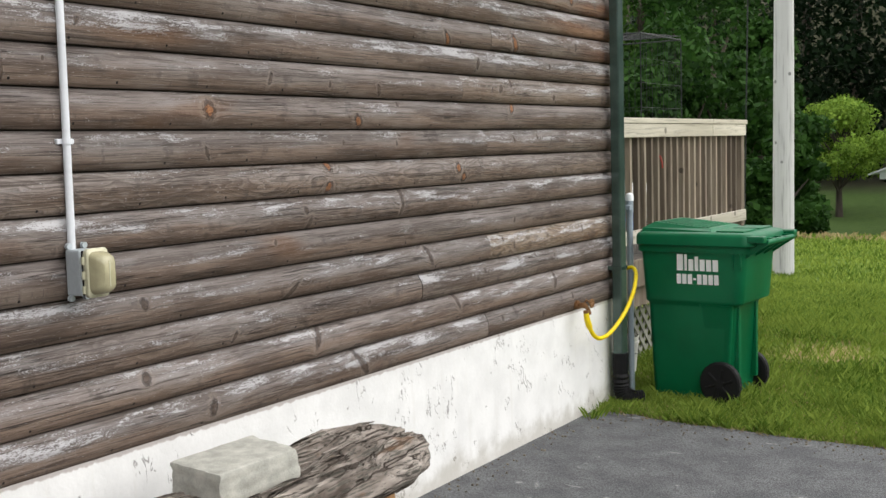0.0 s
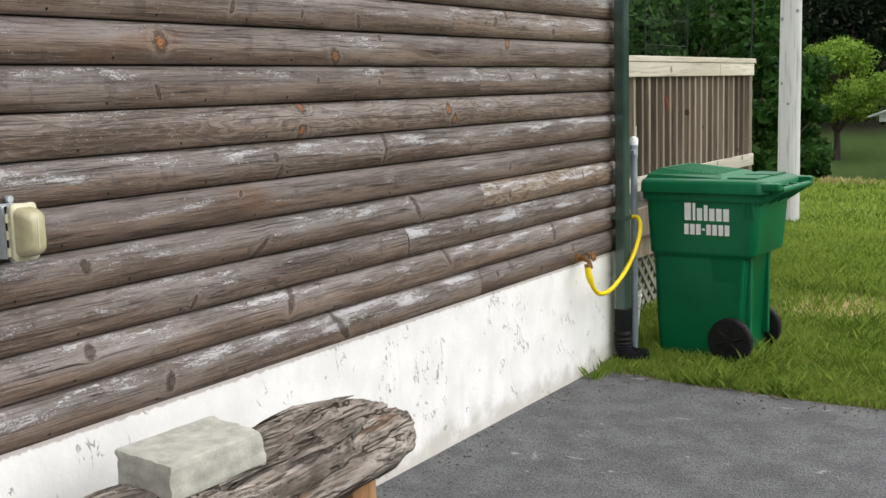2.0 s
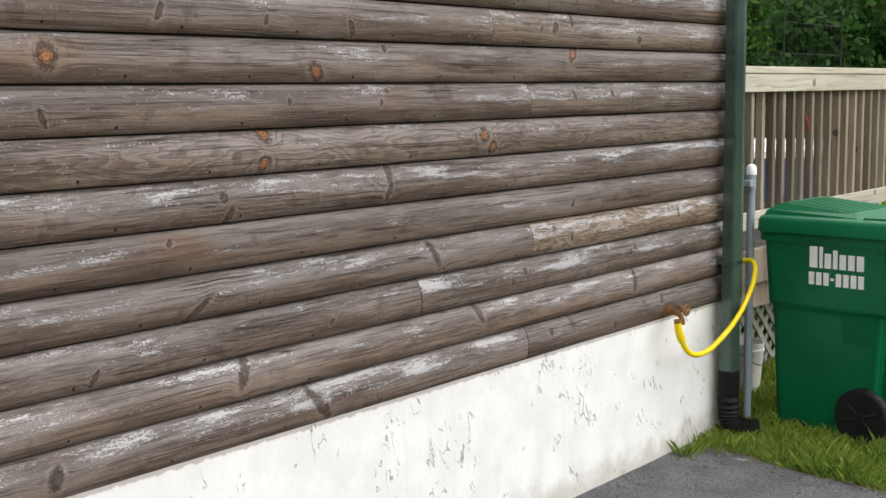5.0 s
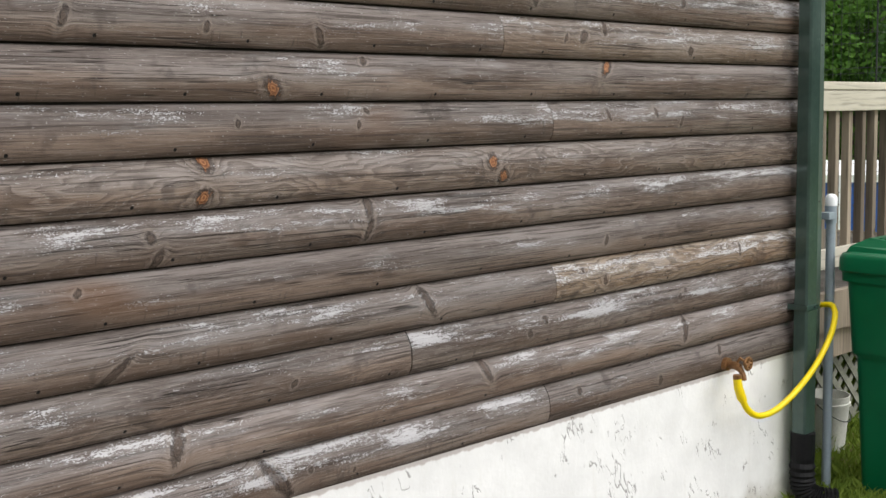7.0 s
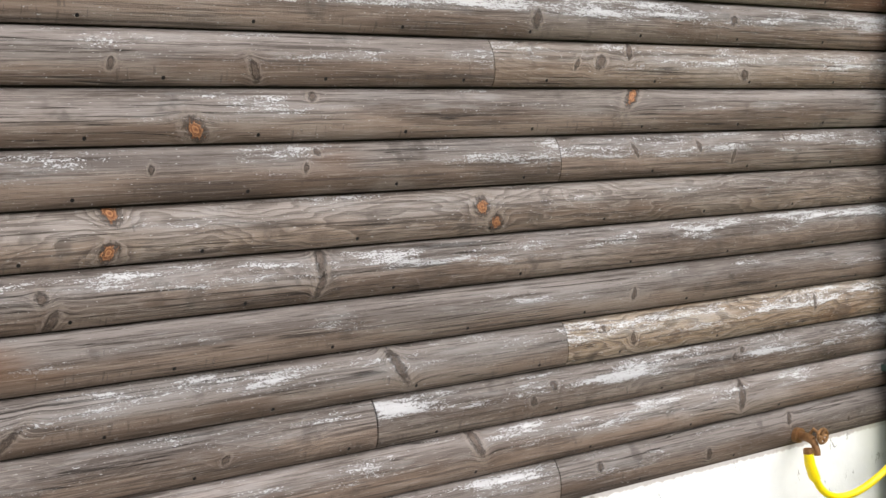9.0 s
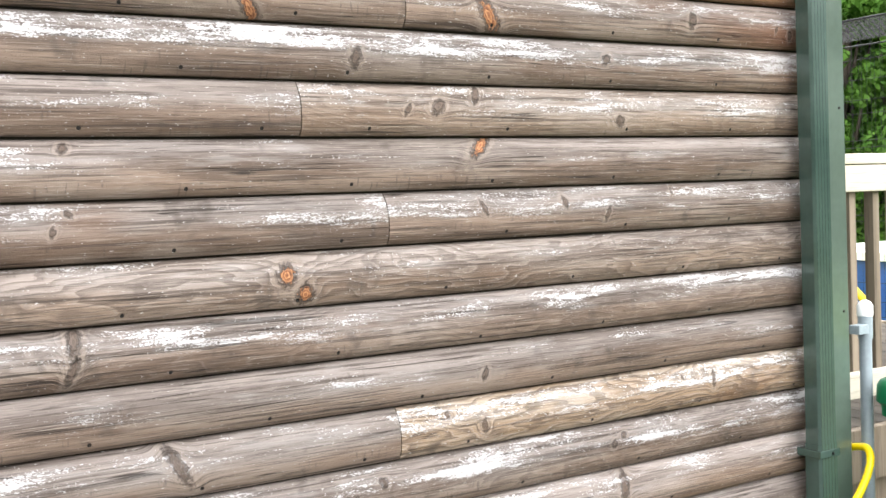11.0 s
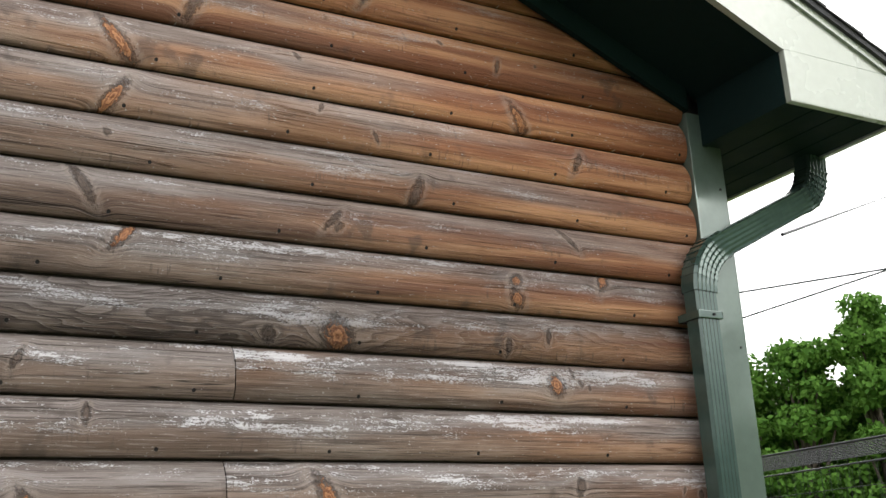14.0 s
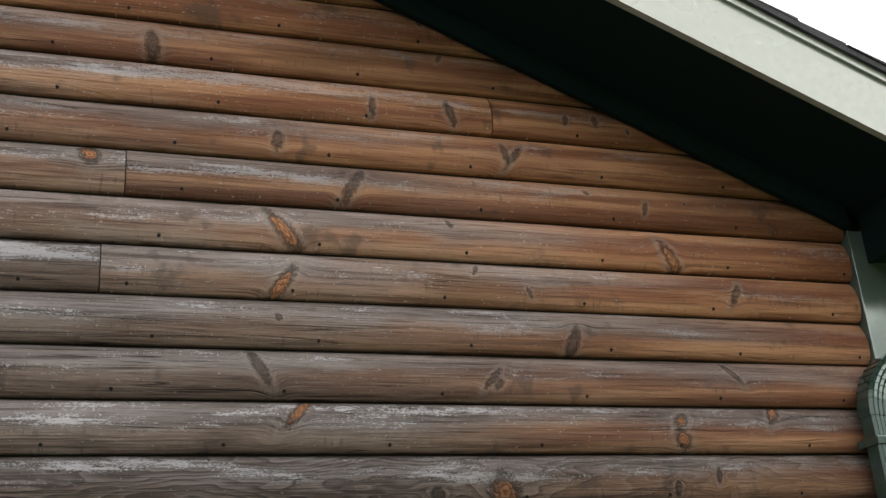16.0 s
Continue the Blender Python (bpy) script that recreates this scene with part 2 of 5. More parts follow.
def stucco():
    """Whitewashed foundation with chips, brush marks and a little dirt."""
    m = Nodes("whitewashed_masonry", 0.85, 0, 0.3)
    p = m.place()
    x, y, z = m.split(p)
    big, mid, fine = m.noise(p, 1.8), m.noise(p, 7.0, 5), m.noise(p, 60.0, 4)
    c = m.mix(m.span(mid, 0.3, 0.7), (0.80, 0.80, 0.795), (0.72, 0.72, 0.715))
    streak = m.noise(m.join(0.0, m.math("MULTIPLY", y, 16.0), m.math("MULTIPLY", z, 1.6)), 1.0, 4)
    c = m.mix(m.math("MULTIPLY", m.span(streak, 0.58, 0.75), 0.22), c, (0.60, 0.58, 0.53))
    slant = m.join(m.math("MULTIPLY", x, 9.0), m.math("ADD", m.math("MULTIPLY", y, 22.0), m.math("MULTIPLY", z, 6.0)), m.math("MULTIPLY", z, 9.0))
    scar = m.noise(slant, 1.0, 3, 0.5, 0.6)
    thin = m.math("ABSOLUTE", m.math("SUBTRACT", scar, 0.5))
    gate = m.span(m.noise(p, 9.0, 3), 0.57, 0.62)
    crack = m.math("MULTIPLY", m.span(thin, 0.020, 0.008), gate)
    c = m.mix(m.math("MULTIPLY", crack, 0.75), c, (0.22, 0.21, 0.20))
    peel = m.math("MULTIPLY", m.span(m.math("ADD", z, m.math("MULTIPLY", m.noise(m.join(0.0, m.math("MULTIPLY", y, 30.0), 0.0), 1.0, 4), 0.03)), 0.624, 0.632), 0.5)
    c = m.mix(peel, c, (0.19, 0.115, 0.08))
    mould = m.math("MULTIPLY", m.span(m.math("ADD", y, m.math("MULTIPLY", big, 0.5)), 6.45, 6.75), 0.55)
    c = m.mix(mould, c, (0.42, 0.43, 0.30))
    splash = m.math("MULTIPLY", m.span(m.math("ADD", z, m.math("MULTIPLY", mid, -0.25)), 0.0, -0.12), 0.5)
    c = m.mix(splash, c, (0.34, 0.31, 0.25))
    m.colour(c).bump(m.math("ADD", m.math("MULTIPLY", fine, 0.35), m.math("SUBTRACT", mid, crack)), 0.006, 0.5)
    return m.mat


def asphalt():
    m = Nodes("worn_asphalt", 0.9, 0, 0.3)
    p = m.place()
    grit, tiny = m.cells(p, 110.0), m.noise(p, 260.0, 2)
    big, mid = m.noise(p, 0.9, 4), m.noise(p, 5.0, 5)
    c = m.mix(m.span(mid, 0.3, 0.7), (0.085, 0.088, 0.094), (0.145, 0.148, 0.155))
    c = m.mix(m.span(big, 0.52, 0.7), c, (0.165, 0.168, 0.172))
    c = m.mix(m.math("MULTIPLY", m.span(tiny, 0.56, 0.72), 0.6), c, (0.27, 0.27, 0.265))
    c = m.mix(m.math("MULTIPLY", m.span(grit, 0.45, 0.7), 0.6), c, (0.04, 0.04, 0.042))
    pale = m.span(m.noise(m.vec("MULTIPLY", p, (2.0, 4.0, 1.0)), 2.6, 4, 0.6, 1.0), 0.66, 0.72)
    c = m.mix(m.math("MULTIPLY", pale, 0.55), c, (0.38, 0.38, 0.37))
    m.colour(c).bump(m.math("ADD", m.math("MULTIPLY", grit, -1.0), m.math("MULTIPLY", mid, 0.7)), 0.006, 0.7)
    return m.mat


def turf():
    m = Nodes("turf_ground", 0.95, 0, 0.2)
    p = m.place()
    big, mid, fine = m.noise(p, 0.35, 4), m.noise(p, 2.2, 5), m.noise(p, 45.0, 5)
    c = m.mix(m.span(mid, 0.3, 0.7), (0.075, 0.130, 0.018), (0.175, 0.235, 0.040))
    c = m.mix(m.math("MULTIPLY", m.span(fine, 0.5, 0.75), 0.7), c, (0.035, 0.065, 0.012))
    c = m.mix(m.span(big, 0.58, 0.72), c, (0.14, 0.17, 0.045))
    x, y, z = m.split(p)
    d = m.vec("MULTIPLY", m.vec("SUBTRACT", p, (-2.05, 8.6, 0.0)), (1.0, 1.1, 0.0))
    n = m.t.nodes.new("ShaderNodeVectorMath")
    n.operation = "LENGTH"
    m.link(d, n.inputs[0])
    bare = m.span(m.math("ADD", n.outputs["Value"], m.math("MULTIPLY", mid, 0.9)), 1.05, 0.60)
    c = m.mix(m.math("MULTIPLY", bare, 0.9), c, (0.30, 0.22, 0.11))
    verge = m.span(m.math("ADD", y, m.math("MULTIPLY", mid, 0.35)), 6.5, 6.25)
    c = m.mix(m.math("MULTIPLY", verge, 0.7), c, (0.17, 0.135, 0.075))
    rough_field = m.span(m.math("ADD", y, m.math("MULTIPLY", big, 2.0)), 19.5, 21.5)
    c = m.mix(rough_field, c, m.mix(mid, (0.024, 0.052, 0.010), (0.060, 0.098, 0.022)))
    away = m.t.nodes.new("ShaderNodeVectorMath")
    away.operation = "LENGTH"
    m.link(m.vec("MULTIPLY", p, (1.0, 1.0, 0.0)), away.inputs[0])
    litter = m.span(m.math("ADD", away.outputs["Value"], m.math("MULTIPLY", big, 8.0)), 62.0, 70.0)
    c = m.mix(litter, c, m.mix(mid, (0.018, 0.022, 0.010), (0.045, 0.045, 0.022)))
    m.colour(c).bump(m.math("ADD", fine, mid), 0.02, 0.6)
    return m.mat


def leafy(name, lo, hi, rough=0.55):
    m = Nodes(name, 0.7, 0, 0.12)
    c = m.mix(m.island(), lo, hi)
    c = m.mix(m.span(m.noise(m.place(), 0.9, 3), 0.35, 0.65), c, m.mix(0.5, c, hi))
    m.colour(c)
    t = m.t.nodes.new("ShaderNodeBsdfTranslucent")
    m.link(c, t.inputs["Color"])
    s = m.node("ShaderNodeMixShader", Fac=0.3)
    m.link(m.bsdf.outputs[0], s.inputs[1])
    m.link(t.outputs[0], s.inputs[2])
    m.link(s.outputs[0], m.t.nodes["Material Output"].inputs["Surface"])
    return m.mat


def grained(name, lo, hi, axis=1, rough=0.8, streak=90.0):
    """Sawn or split wood with the grain along one axis of the world."""
    m = Nodes(name, rough, 0, 0.3)
    s = [streak, streak, streak]
    s[axis] = streak / 18
    p = m.place()
    g = m.noise(m.vec("MULTIPLY", p, tuple(s)), 1.0, 5, 0.6)
    b = m.noise(m.vec("MULTIPLY", p, tuple(x / 9 for x in s)), 1.0, 4)
    r = m.chance()
    c = m.mix(m.span(b, 0.3, 0.7), lo, hi)
    c = m.mix(m.math("MULTIPLY", m.span(g, 0.5, 0.72), 0.6), c, tuple(x * 0.42 for x in lo))
    tone = m.span(r, 0, 1, 0.78, 1.15, False)
    c = m.mix(1.0, c, m.join(tone, tone, tone), "MULTIPLY")
    knot = m.cells(m.vec("MULTIPLY", p, (4.0, 4.0, 4.0)), 1.0)
    c = m.mix(m.math("MULTIPLY", m.span(knot, 0.12, 0.07), 0.8), c, tuple(x * 0.3 for x in lo))
    m.colour(c).bump(m.math("MULTIPLY", g, -1.0), 0.003, 0.7)
    return m.mat


def cracked_slab():
    """Silvered split log: long open checks, rot-brown hollows, pale ridges."""
    m = Nodes("weathered_slab_wood", 0.9, 0, 0.25)
    p = m.place()
    g = m.noise(m.vec("MULTIPLY", p, (95.0, 5.0, 95.0)), 1.0, 5, 0.65)
    b = m.noise(m.vec("MULTIPLY", p, (9.0, 2.5, 9.0)), 1.0, 4)
    c = m.mix(m.span(b, 0.36, 0.64), (0.115, 0.092, 0.078), (0.38, 0.335, 0.30))
    c = m.mix(m.math("MULTIPLY", m.span(g, 0.48, 0.60), 0.75), c, (0.050, 0.052, 0.042))
    n = m.noise(m.vec("MULTIPLY", p, (20.0, 0.9, 20.0)), 1.0, 2, 0.45)
    check = m.span(m.math("ABSOLUTE", m.math("SUBTRACT", n, 0.5)), 0.022, 0.007)
    c = m.mix(m.math("MULTIPLY", check, 0.8), c, (0.030, 0.021, 0.016))
    rot = m.span(m.noise(m.vec("MULTIPLY", p, (7.0, 3.0, 7.0)), 1.3, 3), 0.58, 0.68)
    c = m.mix(m.math("MULTIPLY", rot, 0.55), c, (0.20, 0.115, 0.068))
    m.colour(c).bump(m.math("SUBTRACT", m.math("MULTIPLY", g, -0.5), m.math("MULTIPLY", check, 1.4)), 0.008, 1.0)
    return m.mat


def green_plastic():
    m = Nodes("green_plastic", 0.42, 0, 0.28)
    p = m.place()
    n1, n2 = m.noise(p, 2.5, 4), m.noise(p, 300.0, 2)
    m.colour(m.mix(m.span(n1, 0.3, 0.7), (0.0008, 0.098, 0.037), (0.0012, 0.135, 0.052)))
    m.rough(m.span(n1, 0.3, 0.7, 0.32, 0.50)).bump(n2, 0.0006, 0.5)
    return m.mat


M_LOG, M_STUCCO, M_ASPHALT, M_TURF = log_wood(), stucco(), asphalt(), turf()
M_GAP = plain("dark_sheathing", (0.02, 0.016, 0.013), 0.9)
# one green metal: rake copy paled with sky light, trim copy dimmed
M_GREEN = plain("sky_paled_green_metal", (0.30, 0.33, 0.285), 0.24, 0.0, 0.10, 3.0, 0.0006, 0.9)
M_TRIM = plain("dimmed_green_metal", (0.105, 0.145, 0.122), 0.16, 0.25, 0.10, 3.0, 0.0006, 1.0)
M_SPOUT = plain("green_downspout_paint", (0.050, 0.086, 0.073), 0.18, 0.3, 0.14, 3.0, 0.0006, 0.9)
# soffit green taken near black: shade under the eaves is painted in
M_SOFFIT = plain("shade_dark_soffit_green", (0.006, 0.016, 0.015), 0.7, 0.0, 0.12, 3.0, 0.0006, 0.08)
M_SHINGLE = plain("dark_asphalt_shingle", (0.045, 0.045, 0.050), 0.95, 0.0, 0.4, 14.0, 0.004)
M_BIN = green_plastic()
M_WHITE = plain("white_print", (0.80, 0.81, 0.80), 0.5, 0, 0.06, 20)
M_BLACK = plain("black_plastic", (0.008, 0.008, 0.009), 0.6, 0, 0.3, 12, 0.001, 0.2)
M_PVC = plain("grey_pvc", (0.26, 0.31, 0.35), 0.45, 0, 0.1, 6)
M_CONDUIT = plain("pale_conduit", (0.66, 0.68, 0.72), 0.45, 0, 0.08, 6)
M_BOX = plain("grey_outlet_box", (0.42, 0.46, 0.49), 0.45, 0.3, 0.1, 9)
M_COVER = plain("yellowed_clear_cover", (0.52, 0.50, 0.36), 0.25, 0, 0.1, 14)
M_LENS = plain("hazy_yellowed_lens", (0.40, 0.37, 0.235), 0.16, 0, 0.14, 30, 0.001, 0.6)
M_BRASS = plain("tarnished_brass", (0.24, 0.125, 0.055), 0.5, 0.7, 0.4, 40)
M_HOSE = plain("yellow_rubber_hose", (0.80, 0.60, 0.0), 0.4, 0, 0.08, 20)
M_CONCRETE = plain("pale_concrete", (0.42, 0.415, 0.375), 0.95, 0, 0.26, 22, 0.004)
M_SLAB = cracked_slab()
M_STUMP = grained("split_orange_wood", (0.24, 0.12, 0.055), (0.42, 0.25, 0.12), 2, 0.85, 60)
M_DECKX = grained("pale_deck_wood", (0.42, 0.385, 0.31), (0.64, 0.60, 0.52), 1, 0.8, 60)
M_DECKZ = grained("grey_baluster_wood", (0.125, 0.098, 0.074), (0.32, 0.265, 0.205), 2, 0.8, 60)
M_POLE = grained("silver_pole_wood", (0.31, 0.31, 0.315), (0.48, 0.48, 0.485), 2, 0.85, 26)
M_BARK = grained("grey_bark", (0.055, 0.045, 0.036), (0.12, 0.10, 0.08), 2, 0.95, 20)
M_FLOOR = grained("dark_deck_floor", (0.045, 0.038, 0.030), (0.095, 0.080, 0.066), 0, 0.85, 60)
M_CAGE = plain("grey_wire", (0.035, 0.038, 0.04), 0.5, 0.4, 0.2, 30)
M_WIRE = plain("dark_wire", (0.03, 0.033, 0.035), 0.5, 0.6, 0.2, 30)
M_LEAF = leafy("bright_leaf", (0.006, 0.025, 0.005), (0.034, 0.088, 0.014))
M_LEAF_TREE = leafy("tree_leaf", (0.036, 0.105, 0.014), (0.092, 0.195, 0.030))
# near-black leaf copy: the deep shade of the woods is in its colour
M_LEAF_SHADED = leafy("shade_toned_leaf", (0.002, 0.008, 0.003), (0.008, 0.022, 0.006))
M_LEAF_LIGHT = leafy("yellow_green_leaf", (0.070, 0.150, 0.018), (0.210, 0.320, 0.045))
M_BLADE = leafy("grass_blade", (0.050, 0.115, 0.010), (0.250, 0.330, 0.058))
M_DRY = leafy("dry_straw", (0.26, 0.20, 0.10), (0.40, 0.32, 0.17))
M_BLUE = plain("blue_pool_liner", (0.012, 0.075, 0.30), 0.4, 0, 0.2, 3)
M_RIM = plain("white_pool_rim", (0.78, 0.80, 0.82), 0.4, 0, 0.06, 5)
M_YELLOW = plain("yellow_painted_metal", (0.75, 0.50, 0.02), 0.4, 0, 0.1, 5)
M_BUCKET = plain("grimy_white_plastic", (0.56, 0.56, 0.52), 0.5, 0, 0.2, 9)
# white lattice: grime and the deck's shade are both in this grey
M_LATTICE = plain("shaded_grimy_lattice_paint", (0.20, 0.20, 0.165), 0.8, 0, 0.4, 7)
M_ROOFMETAL = plain("pale_metal_roof", (0.62, 0.65, 0.68), 0.45, 0.2, 0.08, 3)
M_POST = plain("dark_post_wood", (0.10, 0.075, 0.055), 0.9, 0, 0.3, 5)


# ---- helpers for building ----
ORIGIN = {}


def thing(name, at, label, category, group="", kind=""):
    """An Empty at the base of a thing; its parts follow."""
    ob = new(name)
    ob.location = at
    ORIGIN[ob] = Vector(at)
    return tagged(ob, label, category, group, kind)


def part(name, bm, material, parent=None, label="", smooth=False, origin=None):
    """Links a bmesh, in world metres, as one mesh object under a thing or a part."""
    base = ORIGIN[parent] if parent else Vector((0, 0, 0))
    o = Vector(origin) if origin else base
    bmesh.ops.translate(bm, verts=bm.verts, vec=-o)
    me = bpy.data.meshes.new(name)
    bm.to_mesh(me)
    bm.free()
    me.materials.append(material)
    if smooth:
        me.shade_smooth()
        me.set_sharp_from_angle(angle=radians(40))
    ob = new(name, me)
    ob.parent = parent
    ob.location = o - base
    ORIGIN[ob] = o
    if label:
        ob["label"] = label
    return ob


def raw(name, verts, faces, material, parent=None, label="", kind=""):
    me = bpy.data.meshes.new(name)
    me.from_pydata(verts, [], faces)
    me.materials.append(material)
    ob = new(name, me)
    ob.parent = parent
    if parent:
        ob.location = -ORIGIN[parent]
    ORIGIN[ob] = Vector((0, 0, 0))
    return tagged(ob, label, "", "", kind)


def box(bm, lo, hi, bevel=0.0, turn=None):
    """A bevelled box between two corners, turned about the world origin by a matrix if given."""
    lo, hi = Vector(lo), Vector(hi)
    made = bmesh.ops.create_cube(bm, size=1, matrix=Matrix.Translation((lo + hi) / 2) @ Matrix.Diagonal((*(hi - lo), 1)))
    verts = made["verts"]
    if bevel:
        edges = list({e for v in verts for e in v.link_edges})
        out = bmesh.ops.bevel(bm, geom=edges, offset=bevel, segments=2, affect="EDGES", profile=0.6)
        verts = list({v for f in out["faces"] for v in f.verts} | {v for v in verts if v.is_valid})
    if turn is not None:
        bmesh.ops.transform(bm, matrix=turn, verts=verts)
    return verts


def boxed(*args, **kw):
    bm = bmesh.new()
    box(bm, *args, **kw)
    return bm


def tube(bm, points, radius, sides=10, caps=True):
    """A round bar along a line of points; radius may be a list."""
    pts = [Vector(p) for p in points]
    rad = radius if isinstance(radius, (list, tuple)) else [radius] * len(pts)
    rings = []
    side = None
    for i, p in enumerate(pts):
        d = (pts[min(i + 1, len(pts) - 1)] - pts[max(i - 1, 0)]).normalized()
        ref = Vector((0, 0, 1)) if abs(d.z) < 0.9 else Vector((1, 0, 0))
        side = d.cross(ref).normalized() if side is None else (side - d * side.dot(d)).normalized()
        up = side.cross(d)
        rings.append([bm.verts.new(p + (side * math.cos(a) + up * math.sin(a)) * rad[i]) for a in (2 * math.pi * k / sides for k in range(sides))])
    for a, b in zip(rings, rings[1:]):
        for k in range(sides):
            bm.faces.new((a[k], a[(k + 1) % sides], b[(k + 1) % sides], b[k]))
    if caps:
        bm.faces.new(rings[0][::-1])
        bm.faces.new(rings[-1])
    bmesh.ops.recalc_face_normals(bm, faces=bm.faces)
    return bm


def tubed(points, radius, sides=10):
    return tube(bmesh.new(), points, radius, sides)


def loft(sections, caps=True):
    """Skin over rings of points that have the same count."""
    bm = bmesh.new()
    rings = [[bm.verts.new(p) for p in s] for s in sections]
    n = len(rings[0])
    for a, b in zip(rings, rings[1:]):
        for k in range(n):
            bm.faces.new((a[k], a[(k + 1) % n], b[(k + 1) % n], b[k]))
    if caps:
        bm.faces.new(rings[0][::-1])
        bm.faces.new(rings[-1])
    bmesh.ops.recalc_face_normals(bm, faces=bm.faces)
    return bm


def curve_through(points, steps=8):
    """A smooth line through points."""
    p = [Vector(q) for q in points]
    p = [2 * p[0] - p[1], *p, 2 * p[-1] - p[-2]]
    out = []
    for i in range(1, len(p) - 2):
        for k in range(steps):
            t = k / steps
            a, b, c, d = p[i - 1 : i + 3]
            out.append(0.5 * (2 * b + (c - a) * t + (2 * a - 5 * b + 4 * c - d) * t * t + (3 * b - a - 3 * c + d) * t**3))
    return [*out, p[-2]]


# ---- ground ----
GROUND = -0.035


def land(x, y):
    """Height of the ground: a flat yard, a dip behind it, then a wooded rise."""
    d = math.hypot(x + 0.5, y - 2)
    s = lambda a, b: (lambda t: t * t * (3 - 2 * t))(min(1, max(0, (d - a) / (b - a))))
    h = GROUND - 2.35 * s(17.0, 30.0) + 1.5 * s(42.0, 66.0) + 20.0 * s(70.0, 118.0)
    return h + 0.02 * noise.noise((x * 0.5, y * 0.5, 0)) * min(1, max(0, (d - 6) / 6))


def build_ground():
    radii = [0.0, 2, 4, 6, 8, 10, 12, 14, 16, 18, 20, 22, 25, 28, 31, 35, 40, 46, 52, 58, 64, 70, 78, 88, 100, 120, 180, 400, 1500]
    n = 72
    verts, faces = [(-0.5, 2.0, GROUND)], []
    for r in radii[1:]:
        for k in range(n):
            a = 2 * math.pi * k / n
            x, y = -0.5 + r * math.cos(a), 2 + r * math.sin(a)
            verts.append((x, y, land(x, y)))
    for k in range(n):
        faces.append((0, 1 + k, 1 + (k + 1) % n))
    for i in range(len(radii) - 2):
        for k in range(n):
            a, b = 1 + i * n, 1 + (i + 1) * n
            faces.append((a + k, b + k, b + (k + 1) % n, a + (k + 1) % n))
    g = raw("ground", verts, faces, M_TURF)
    tagged(g, "mown green lawn falling away to a field and woods", "lawn", "", "structure")


def verge(x):
    """Where the drive ends and the grass begins."""
    return 6.14 - 0.07 * (x + 2.7) + 0.05 * noise.noise((x * 2.1, 0, 4)) + 0.02 * noise.noise((x * 9, 0, 7))


def build_drive():
    bm = bmesh.new()
    xs = [-2.9 + 0.12 * k for k in range(100)]
    top = [bm.verts.new((x, verge(x), GROUND + 0.018)) for x in xs]
    low = [bm.verts.new((x, verge(x) + 0.03, GROUND - 0.02)) for x in xs]
    near = [bm.verts.new((x, -7.0, GROUND + 0.018)) for x in xs]
    for k in range(len(xs) - 1):
        bm.faces.new((near[k], near[k + 1], top[k + 1], top[k]))
        bm.faces.new((top[k], top[k + 1], low[k + 1], low[k]))
    bmesh.ops.recalc_face_normals(bm, faces=bm.faces)
    d = part("driveway", bm, M_ASPHALT)
    tagged(d, "worn grey asphalt drive with pale scuffs", "driveway", "", "structure")


# ---- the house ----
WALL_X = -2.823  # plane of the grooves between the boards
BOARD, SILL = 0.132, 0.625  # height of a board; underside of the lowest one
CORNER = 6.605
RIDGE_Y = 0.9
JOINTS = {0: (4.90, 1.1), 2: (4.31, -0.4), 3: (4.94, 0.7), 5: (1.2,), 7: (4.93, 0.2), 9: (4.71, 2.15), 10: (1.6,), 11: (5.00, 0.4), 13: (5.02, 1.4),
          15: (2.9,), 16: (1.1,), 18: (4.28,), 20: (4.33, 0.6), 22: (5.34, 1.9), 24: (3.3,), 26: (4.6, 1.5), 28: (2.2,)}


def rake_under(y):
    return EAVE_Z + RAKE * (EAVE_Y - y if y > RIDGE_Y else EAVE_Y - 2 * RIDGE_Y + y)


def log_face(f):
    """Swell of a board's face, by height within the board from 0 to 1."""
    return 0.0235 * (1 - abs(2 * f - 0.90) ** (2.2 if f > 0.45 else 3.4) * (1.0 if f > 0.45 else 1.10)) - 0.003


def board_mesh(length, seed):
    """A half-round log board: flat back, swelling face, tight groove below."""
    rnd = random.Random(seed)
    prof = [(-0.020, 0.003), *((log_face(f), 0.0025 + 0.1265 * f) for f in (0.0, 0.012, 0.04, 0.09, 0.18, 0.32, 0.5, 0.66, 0.8, 0.9, 0.96, 1.0)), (-0.020, 0.129)]
    n = max(2, int(length / 0.3))
    verts, faces = [], []
    bow = [rnd.uniform(-0.0012, 0.0012) for _ in range(n + 1)]
    for i in range(n + 1):
        y = length * i / n
        for px, pz in prof:
            verts.append((px + bow[i], y, pz + bow[i] * 0.6))
    m = len(prof)
    for i in range(n):
        for k in range(m):
            a, b = i * m + k, i * m + (k + 1) % m
            faces.append((a, a + m, b + m, b))
    faces.append(tuple(range(m)))
    faces.append(tuple(range(n * m + m - 1, n * m - 1, -1)))
    me = bpy.data.meshes.new("log_board")
    me.from_pydata(verts, [], faces)
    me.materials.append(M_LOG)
    me.shade_smooth()
    me.set_sharp_from_angle(angle=radians(50))
    return me


ROUND_KNOTS = [(2.987, 1.75, 20), (3.663, 1.535, 17), (3.65, 1.448, 16), (4.656, 1.496, 17), (4.699, 1.449, 15), (5.276, 2.505, 30), (5.908, 2.410, 20), (5.805, 2.690, 14), (5.805, 2.640, 16), (5.761, 1.525, 14), (4.239, 3.367, 19), (3.866, 1.715, 18)]
